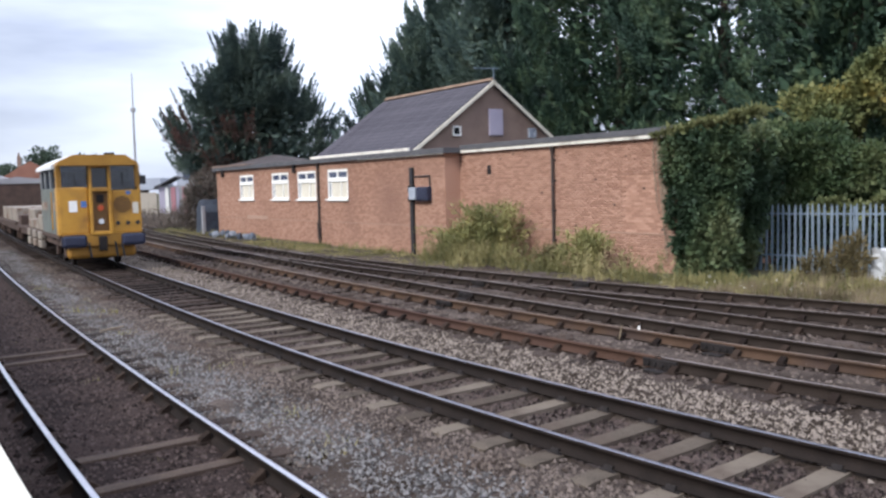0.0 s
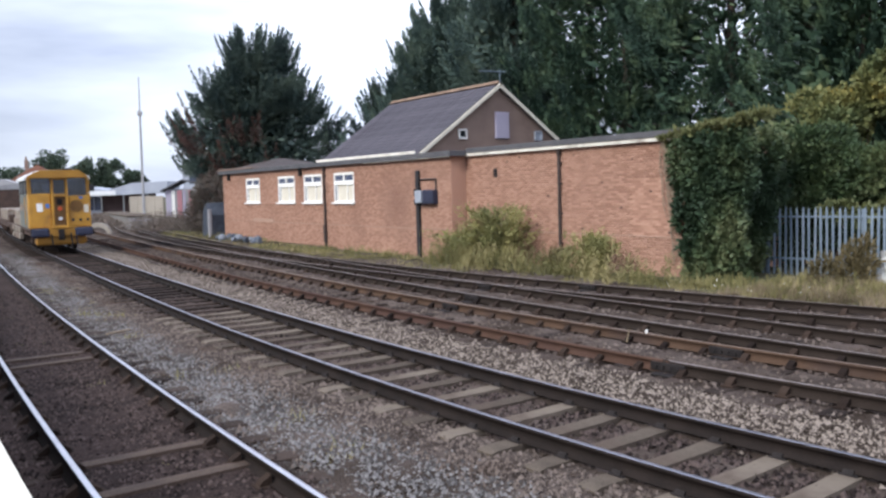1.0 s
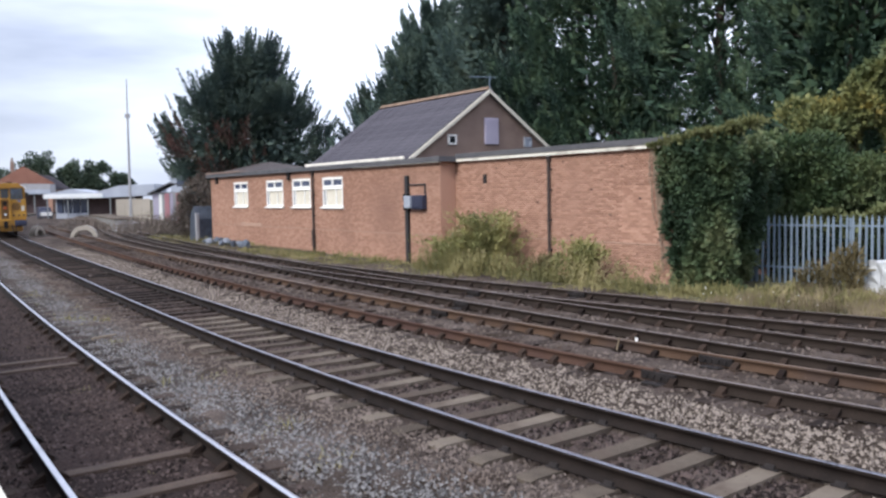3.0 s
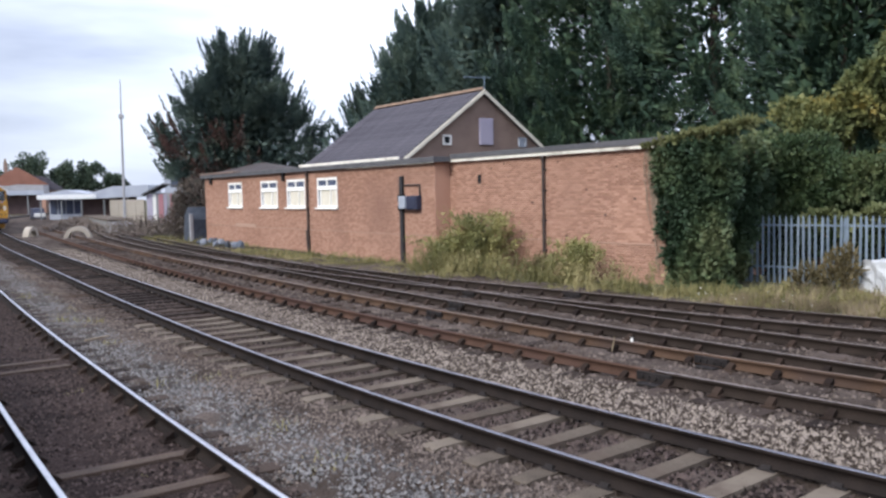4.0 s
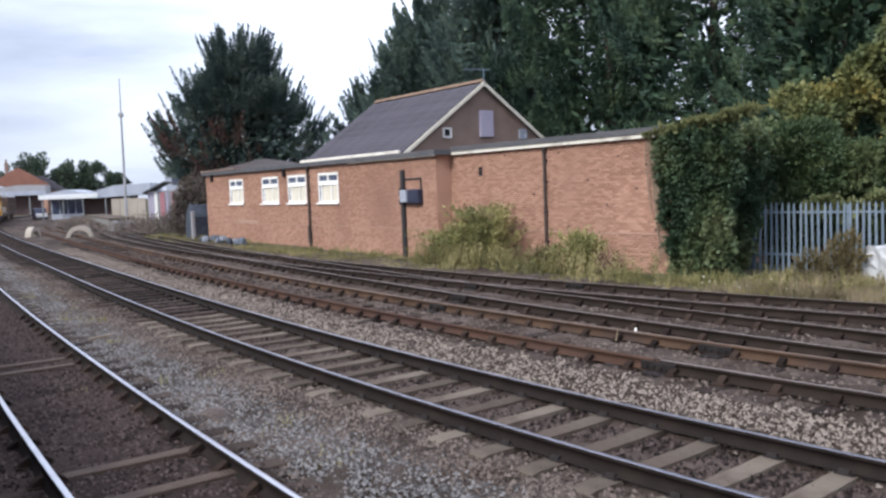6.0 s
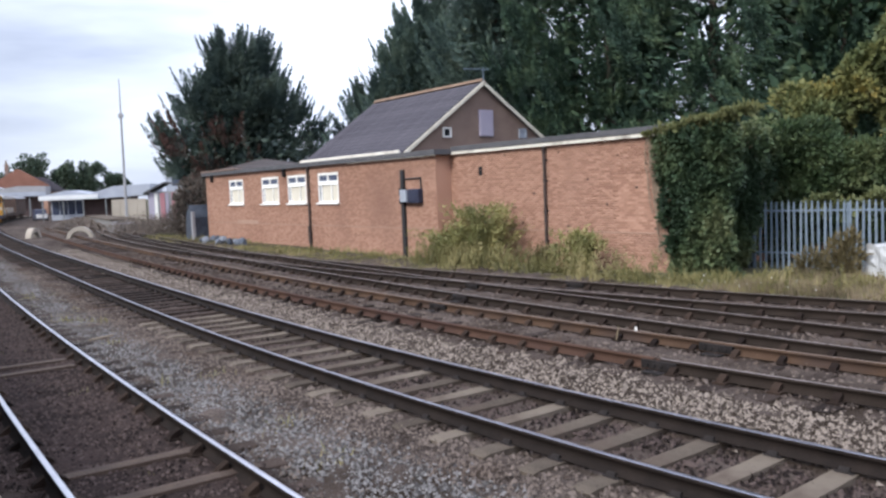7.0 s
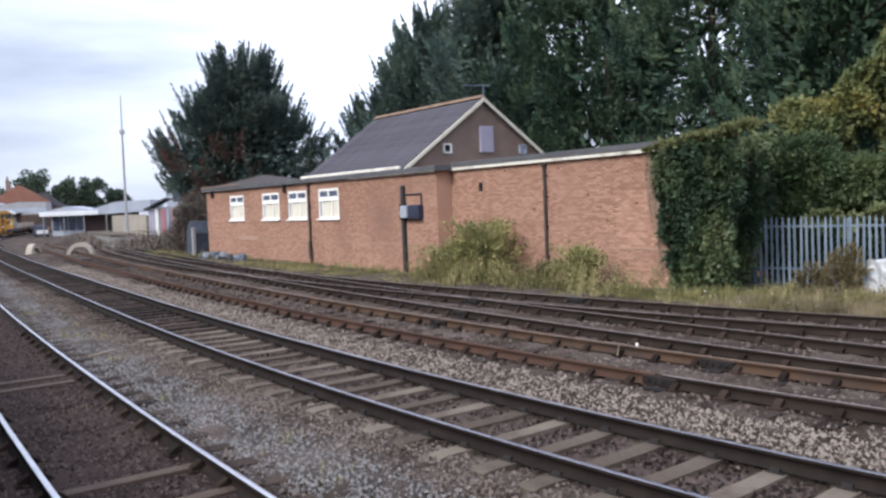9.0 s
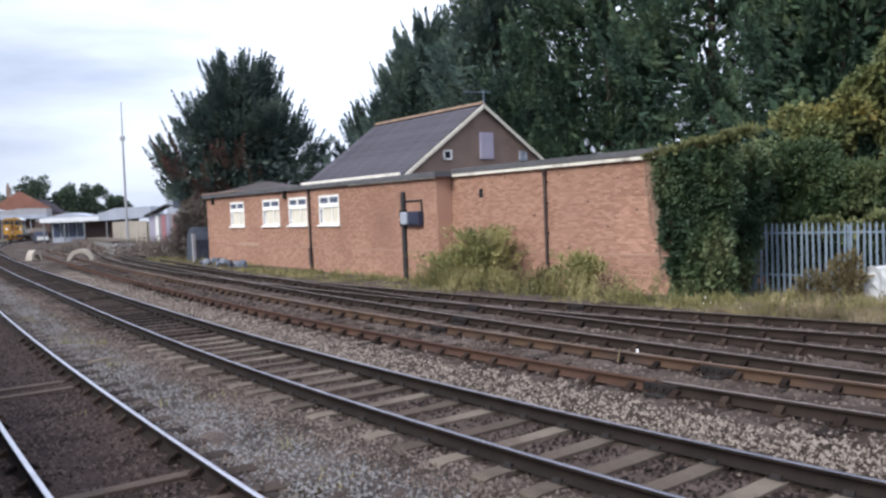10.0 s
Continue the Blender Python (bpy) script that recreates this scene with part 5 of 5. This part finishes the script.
far_tree(-96.5, 202, 14.6, 5.2, 81, "distant round dark green tree behind the houses")
far_tree(-91.5, 208, 11.5, 4.0, 82, "distant dark green tree behind the houses")
far_tree(-88.0, 202, 12.2, 3.4, 83, "distant pointed dark green tree")
far_tree(-82.0, 200, 12.6, 3.3, 84, "distant pointed dark green tree")
far_tree(-75.8, 200, 9.3, 2.8, 85, "low distant dark tree by the mast")
far_tree(-101.5, 206, 10.2, 4.2, 86, "distant dark green tree behind the houses")
far_tree(-110.0, 212, 11.0, 5.0, 87, "distant dark green tree behind the houses")

# the opposite platform's end, a low wall and white arched ramps by the sidings
end = tagged(empty("platform_end", pose(-26.2, 70.0, 0, 0, 0, 27)), "low grey concrete end of a disused platform", "platform end")
boxed("block", (-0.9, 0.9, 0.0, 24.0, -0.34, 0.80), "platform", end, "", 0.03)
boxed("edge", (-1.0, 1.0, -0.05, 24.0, 0.80, 0.92), "concrete", end, "pale concrete edge", 0.02)
part("ramp", prism(bmesh.new(), [(-0.9, -0.34), (0.9, -0.34), (0.9, 0.60), (-0.9, 0.70)], -2.6, 0.0), "weathered", end)
heap = tagged(raw("spoil_heap", *leaves(np.random.default_rng(9).normal(0, 1, (9000, 3)) * np.array([1.5, 2.4, 0.42]) + np.array([-22.6, 66.5, 0.15]), np.tile((0, 0, 1.0), (9000, 1)), 0.16, 0.08, np.random.default_rng(10), 0.9), "heath"), "grey-brown heap overgrown with dry weeds", "heap", kind="stuff")


def arch(x, y, turn, width, height):
    """A white-painted curved concrete hoop, thick and low."""
    t = tagged(empty("concrete_arch", pose(x, y, -0.34, 0, 0, turn)), "white-painted low curved concrete arch beside the siding", "concrete arch", "white arches by the sidings")
    bm = bmesh.new()
    n = 14
    pts = [(math.cos(math.pi * i / n) * width / 2, math.sin(math.pi * i / n) * height) for i in range(n + 1)]
    inner = [(a * 0.72, b * 0.68) for a, b in pts]
    prism(bm, pts + inner[::-1], -0.35, 0.35)
    part("hoop", bm, "hoarding", t)
    boxed("footing", (-width / 2 - 0.1, width / 2 + 0.1, -0.4, 0.4, -0.1, 0.1), "concrete", t, "", 0.02)


arch(-26.6, 62.6, 12, 1.9, 0.98)
arch(-31.7, 66.0, 62, 0.95, 0.92)

mound("scrub", [(-32.5, 77.0, 0.0, 2.6, 2.2, 0.5), (-34.5, 82.0, 0.05, 2.4, 2.6, 0.6), (-30.0, 73.0, -0.1, 1.8, 1.8, 0.4), (-36.5, 87.0, 0.1, 2.4, 2.6, 0.6), (-38.5, 92.0, 0.1, 2.2, 2.6, 0.6)], 9000, 0.20, 0.07, "heath", "dry brown scrub along the disused platform", "scrub", 92, twigs=False)

# clutter at the far corner of the brick wall
px, py = yard(-31.6, -0.8)
pile = tagged(empty("tarpaulin_stack", pose(px, py, -0.34, 0, 0, -54)), "dark tarpaulin-covered stack against the wall corner", "stack")
part("sheet", prism(bmesh.new(), [(-0.8, 0), (0.8, 0), (0.55, 1.5), (0.1, 2.3), (-0.5, 1.8)], -0.7, 0.7), "tarp", pile)
boxed("plank", (0.55, 0.75, -0.8, -0.6, 0.0, 1.9), "weathered", pile, "pale leaning plank", 0.02)
mound("elder_bush", [(px - 0.9, py + 1.6, 1.9, 1.2, 1.2, 2.0), (px - 1.6, py + 2.5, 1.0, 1.3, 1.1, 1.2)], 5200, 0.20, 0.05, "twiggy", "bare brownish bush at the corner of the wall", "bush", 91)
rl = random.Random(12)
for i in range(12):
    q = yard(-27.5 + i * 0.52, -1.7 - rl.random() * 0.9)
    bm = bmesh.new()
    bmesh.ops.create_icosphere(bm, subdivisions=2, radius=1.0)
    for vv in bm.verts:
        vv.co *= 1 + 0.25 * noise.noise(vv.co * 2.0 + Vector((i, 0, 0)))
    bmesh.ops.transform(bm, matrix=Matrix.Diagonal((rl.uniform(0.14, 0.34), rl.uniform(0.14, 0.3), rl.uniform(0.12, 0.3), 1)), verts=bm.verts)
    b = part("rubbish_bag", bm, "litter" if i % 3 else "tarp", None, "", pose(q[0], q[1], -0.05, 0, 0, i * 40))
    tagged(b, "crumpled blue-grey rubbish bag in the grass", "rubbish bag", "rubbish by the wall")

# white builder's sack by the fence
bm = bmesh.new()
bmesh.ops.create_cube(bm, size=1.0)
bmesh.ops.subdivide_edges(bm, edges=bm.edges, cuts=6, use_grid_fill=True)
for vv in bm.verts:
    vv.co += Vector((noise.noise(vv.co * 4), noise.noise(vv.co * 4 + Vector((5, 0, 0))), noise.noise(vv.co * 3 + Vector((0, 7, 0))))) * 0.10
    vv.co.x *= 0.95 - 0.15 * vv.co.z
bmesh.ops.transform(bm, matrix=Matrix.Diagonal((0.85, 0.8, 0.95, 1)), verts=bm.verts)
sack = tagged(empty("rubble_sack", pose(11.15, 21.3, 0.12, 0, 0, 25)), "crumpled white builder's sack on the verge", "sack")
part("bag", bm, "sack", sack)
for x in (-0.12, 0.06, 0.20):
    boxed("print", (x, x + 0.11, -0.425, -0.40, -0.05, 0.12), "box_grey", sack, "grey printed bar", 0.0)

# twig and white flag by the rail
tw = tagged(part("twig", rod(bmesh.new(), (0, 0, -0.2), (0.06, 0.02, 0.07), 0.016, 0.010, 6), "straw", None, "", Matrix.Translation(beside("c", 2.35, 0.58)[0])), "pale dry stalk beside a siding rail", "stalk")
tagged(boxed("rail_tag", (-0.02, 0.02, -0.012, 0.012, -0.03, 0.055), "white", None, "", 0.008, Matrix.Translation(beside("c", 2.1, 0.80)[0])), "small white tag clipped to a siding rail", "tag")

# ---- the departing works train ----


def wheelset(parent, y, radius=0.42):
    for sx in (-1, 1):
        w = part("wheel", rod(bmesh.new(), (sx * 0.69, y, radius), (sx * 0.80, y, radius), radius, n=22), "rail_side", parent)
        part("flange", rod(bmesh.new(), (sx * 0.67, y, radius), (sx * 0.69, y, radius), radius + 0.02, n=22), "iron", w)
        part("hub", rod(bmesh.new(), (sx * 0.80, y, radius), (sx * 0.86, y, radius), 0.13, n=12), "iron", w)
        boxed("axle_box", (min(sx * 0.86, sx * 1.02), max(sx * 0.86, sx * 1.02), y - 0.18, y + 0.18, 0.28, 0.62), "rust_dark", parent, "", 0.03)
    part("axle", rod(bmesh.new(), (-0.69, y, radius), (0.69, y, radius), 0.08), "iron", parent)


def cab_car():
    """Yellow driving cab of a track machine with a low deck of machinery ahead; the cab end is at y = 0."""
    t = tagged(empty("track_machine"), "yellow railway works vehicle with flat cab front and white roof", "rail vehicle")
    W, CL = 1.35, 4.6
    # lower front and sides of the cab
    boxed("cab_front", (-W + 0.02, -0.36, 0.0, 0.14, 1.12, 2.74), "yellow", t, "yellow front panel with notices", 0.06)
    boxed("cab_front", (0.36, W - 0.02, 0.0, 0.14, 1.12, 2.62), "yellow", t, "yellow front panel with round grille", 0.06)
    for sx in (-1, 1):
        a, b = sorted((sx * W, sx * (W - 0.10)))
        boxed("cab_side", (a, b, 0.10, CL, 1.12, 2.72), "side_grey", t, "dull grey-green cab side", 0.02)
        boxed("corner_panel", (a - 0.005, b + 0.005, 0.02, 0.55, 1.12, 2.72), "yellow", t, "", 0.02)
        for y0, y1 in ((0.12, 0.26), (1.55, 1.75), (3.1, 3.3), (CL - 0.2, CL)):
            boxed("pillar", (a, b, y0, y1, 2.72, 3.48), "grey_paint" if y0 > 0.2 else "yellow", t, "", 0.01)
        boxed("side_window", (a + 0.03, b - 0.03, 0.26, CL - 0.2, 2.72, 3.46), "clear_pane", t, "", 0.0).visible_shadow = False
        boxed("side_band", (a - 0.008, b + 0.008, 0.56, CL - 0.1, 1.95, 2.25), "machine", t, "faded cream stripe", 0.004)
        boxed("side_door", (min(sx * (W + 0.015), sx * (W - 0.02)), max(sx * (W + 0.015), sx * (W - 0.02)), 1.8, 2.6, 1.2, 2.68), "side_grey", t, "dull grey-green side door", 0.01)
        boxed("handrail", (min(sx * (W + 0.05), sx * (W + 0.09)), max(sx * (W + 0.05), sx * (W + 0.09)), 0.9, 0.94, 1.3, 2.6), "yellow", t, "", 0.01)
    boxed("cab_back", (-W, W, CL - 0.12, CL, 1.12, 2.6), "grey_paint", t, "", 0.02)
    boxed("rear_window", (-W + 0.1, W - 0.1, CL - 0.08, CL - 0.06, 2.6, 3.42), "clear_pane", t, "", 0.0).visible_shadow = False
    for x in (-0.45, 0.35):
        boxed("rear_pillar", (x - 0.05, x + 0.05, CL - 0.12, CL, 2.6, 3.48), "grey_paint", t, "", 0.01)
    boxed("console", (0.40, 1.15, 0.25, 0.75, 2.2, 2.98), "black", t, "black driving console", 0.06)
    boxed("driver_seat", (-0.95, -0.45, 1.0, 1.55, 2.0, 3.0), "black", t, "black driver's seat", 0.10)
    boxed("driver_seat", (0.45, 0.95, 1.4, 1.95, 2.0, 3.1), "black", t, "black driver's seat", 0.10)
    boxed("side_mirror", (W - 0.02, W + 0.22, 0.05, 0.12, 2.80, 3.12), "black", t, "black side mirror", 0.03)
    boxed("cab_floor", (-W, W, 0.05, CL, 1.0, 1.14), "rust_dark", t, "", 0.0)
    # windscreens, leaned inward behind the centre door frame
    for a, b in ((-W + 0.16, -0.36), (0.36, W - 0.16)):
        boxed("windscreen", (a, b, 0.10, 0.125, 2.62 if a > 0 else 2.74, 3.46), "clear_pane", t, "", 0.0).visible_shadow = False
        boxed("wiper", ((a + b) / 2 - 0.015, (a + b) / 2 + 0.015, 0.06, 0.09, 2.75, 3.2), "black", t, "", 0.004)
    for sx in (-1, 1):
        a, b = sorted((sx * W, sx * (W - 0.16)))
        boxed("screen_pillar", (a, b, 0.04, 0.16, 2.72, 3.46), "yellow_dark", t, "", 0.02)
    # projecting centre door
    for sx in (-1, 1):
        a, b = sorted((sx * 0.36, sx * 0.26))
        boxed("door_post", (a, b, -0.16, 0.14, 1.10, 3.46), "yellow", t, "", 0.02)
    for z0, z1 in ((1.10, 1.22), (2.58, 2.72), (3.38, 3.50)):
        boxed("door_rail", (-0.26, 0.26, -0.15, 0.10, z0, z1), "yellow", t, "", 0.02)
    boxed("door_glass", (-0.26, 0.26, 0.02, 0.05, 2.72, 3.38), "glass", t, "", 0.0)
    boxed("door_panel", (-0.26, 0.26, 0.0, 0.06, 1.22, 2.58), "hatch_brown", t, "brown recessed door panel", 0.0)
    part("tail_lamp", rod(bmesh.new(), (0.0, -0.06, 2.02), (0.0, 0.02, 2.02), 0.10, n=14), "red_lamp", t, "orange-red tail lamp")
    part("head_lamp", rod(bmesh.new(), (0.0, -0.09, 1.55), (0.0, 0.02, 1.55), 0.09, n=14), "roof_white", t, "pale round lamp")
    boxed("lamp_bracket", (-0.12, 0.12, -0.05, 0.01, 2.2, 2.48), "iron", t, "", 0.01)
    # round grille and notices
    part("round_grille", rod(bmesh.new(), (0.72, -0.015, 2.12), (0.72, 0.02, 2.12), 0.29, n=28), "hatch_brown", t, "round brown grille")
    for i in range(5):
        boxed("grille_bar", (0.48, 0.96, -0.03, -0.012, 1.90 + i * 0.11, 1.915 + i * 0.11), "yellow_dark", t, "", 0.0)
    boxed("notice", (-1.0, -0.74, -0.015, 0.0, 1.90, 2.28), "white", t, "white notice", 0.0)
    boxed("notice", (-0.62, -0.44, -0.015, 0.0, 2.05, 2.26), "blue", t, "blue notice", 0.0)
    boxed("notice", (1.06, 1.26, -0.015, 0.0, 1.80, 2.18), "cream", t, "cream notice", 0.0)
    boxed("notice", (0.86, 1.02, -0.015, 0.0, 2.46, 2.58), "blue", t, "blue notice", 0.0)
    for x in (0.55, 0.88, 1.20):
        part("marker_light", rod(bmesh.new(), (x, -0.05, 1.47), (x, 0.01, 1.47), 0.07, n=12), "black", t)
    # overhanging visor and white roof
    bm = bmesh.new()
    prism(bm, [(-W - 0.02, 3.46), (W - 0.10, 3.46), (W - 0.16, 3.56), (0.82, 3.82), (-0.82, 3.82), (-W + 0.05, 3.58)], -0.42, 0.40)
    part("visor", bm, "yellow_dark", t, "yellow roof visor")
    bm = bmesh.new()
    prism(bm, [(-W - 0.10, 3.38), (W + 0.10, 3.38), (W + 0.08, 3.52), (W - 0.25, 3.70), (0.75, 3.85), (-0.75, 3.85), (-W + 0.25, 3.70), (-W - 0.08, 3.52)], 0.36, CL + 0.3)
    part("roof", bm, "roof_white", t, "white curved roof")
    boxed("horn", (0.2, 0.5, -0.3, 0.1, 3.80, 3.90), "iron", t, "", 0.02)
    # buffer beam
    boxed("buffer_beam", (-1.25, 1.25, -0.10, 0.20, 0.72, 1.14), "yellow_dark", t, "", 0.02)
    boxed("lower_plate", (-1.12, 1.12, 0.0, 0.30, 0.30, 0.74), "yellow_dark", t, "dirty yellow lower plate", 0.13)
    for sx in (-0.95, 0.95):
        part("buffer_shank", rod(bmesh.new(), (sx, -0.42, 0.95), (sx, -0.08, 0.95), 0.14, n=16), "iron", t)
        boxed("buffer", (sx - 0.40, sx + 0.40, -0.55, -0.42, 0.72, 1.14), "navy", t, "dark blue-black oval buffer head", 0.10)
    boxed("coupling", (-0.13, 0.13, -0.30, -0.08, 0.55, 1.05), "iron", t, "", 0.03)
    for x in (-0.45, 0.4, 0.62):
        part("brake_hose", rod(bmesh.new(), (x, -0.16, 0.85), (x + 0.05, -0.22, 0.32), 0.035, n=8), "black", t)
    boxed("sole_bar", (-1.2, -1.08, 0.2, 15.5, 0.72, 1.02), "rust_dark", t, "", 0.01)
    boxed("sole_bar", (1.08, 1.2, 0.2, 15.5, 0.72, 1.02), "rust_dark", t, "", 0.01)
    for sx in (-1, 1):
        for y in (0.6, 1.2):
            a, b = sorted((sx * 1.22, sx * 1.40))
            boxed("step", (a, b, y, y + 0.35, 0.35 + (y - 0.6), 0.40 + (y - 0.6)), "iron", t, "", 0.01)
    boxed("deck", (-1.35, 1.35, CL, 15.6, 1.0, 1.12), "rust_dark", t, "", 0.01)
    # machinery on the low deck
    for x0, x1, y0, y1, z1, mt in ((-1.3, -0.5, 5.2, 6.6, 1.75, "machine"), (-1.3, 0.2, 7.0, 8.4, 1.55, "machine"), (0.3, 1.3, 5.4, 8.0, 1.65, "grey_paint"), (-1.3, 1.3, 9.0, 10.2, 1.5, "machine"), (-1.0, 1.0, 11.0, 13.5, 1.9, "machine"), (-1.3, -0.6, 14.0, 15.2, 1.6, "rust_dark")):
        boxed("engine_cover", (x0, x1, y0, y1, 1.12, z1), mt, t, "stained cream machinery casing", 0.05)
    for y in (5.0, 7.0, 9.0):
        for z in (0.45, 0.80):
            boxed("side_gear", (-1.42, -1.22, y, y + 0.9, z, z + 0.30), "machine", t, "cream working gear", 0.04)
    for y in (1.5, 3.6, 12.0, 14.0):
        wheelset(t, y)
    return t


def wagon(label, tall):
    t = tagged(empty("box_wagon" if tall else "flat_wagon"), label, "wagon", "wagons of the works train")
    L = 13.0
    boxed("sole_bar", (-1.2, -1.08, 0.0, L, 0.75, 1.05), "rust_dark", t, "", 0.01)
    boxed("sole_bar", (1.08, 1.2, 0.0, L, 0.75, 1.05), "rust_dark", t, "", 0.01)
    boxed("floor", (-1.35, 1.35, 0.0, L, 1.05, 1.2), "rust_dark", t, "", 0.01)
    if tall:
        boxed("body", (-1.33, 1.33, 0.2, L - 0.2, 1.2, 3.3), "rust_dark", t, "", 0.03)
        part("roof", prism(bmesh.new(), [(-1.4, 3.3), (1.4, 3.3), (1.1, 3.6), (0, 3.75), (-1.1, 3.6)], 0.15, L - 0.15), "weathered", t)
        for i in range(8):
            for sx in (-1, 1):
                a, b = sorted((sx * 1.33, sx * 1.40))
                boxed("rib", (a, b, 0.4 + i * 1.7, 0.52 + i * 1.7, 1.2, 3.25), "rust_dark", t, "", 0.01)
    else:
        for y in (0.6, 4.2, 7.8):
            boxed("load_box", (-1.2, 1.2, y, y + 3.0, 1.2, 1.9), "machine", t, "stained cream load", 0.04)
    for sx in (-0.9, 0.9):
        part("buffer", rod(bmesh.new(), (sx, -0.45, 0.97), (sx, 0.0, 0.97), 0.2, 0.13, 14), "iron", t)
        part("buffer", rod(bmesh.new(), (sx, L, 0.97), (sx, L + 0.45, 0.97), 0.13, 0.2, 14), "iron", t)
    for y in (1.6, 3.4, L - 3.4, L - 1.6):
        wheelset(t, y)
    return t


TRAIN = [(cab_car(), 0.0), (wagon("low flat wagon loaded with stained cream machinery", False), 16.6), (wagon("brown covered works wagon ahead of the flat wagon", True), 30.6)]


def motions():
    """The train draws away along the curved running line at a steady pace."""
    for thing, ahead in TRAIN:
        rows = []
        for i in range(21):
            t = i * 0.5
            s = 25.0 + 12.77 * t - 0.03 * t * t + ahead
            place, _ = beside("b", s, 0)
            front, _ = beside("b", s + 13, 0)
            d = front - place
            rows.append((t, Matrix.Translation((place.x, place.y, 0.0)) @ Matrix.Rotation(math.atan2(-d.x, d.y), 4, "Z")))
        walk(thing, rows)


motions()
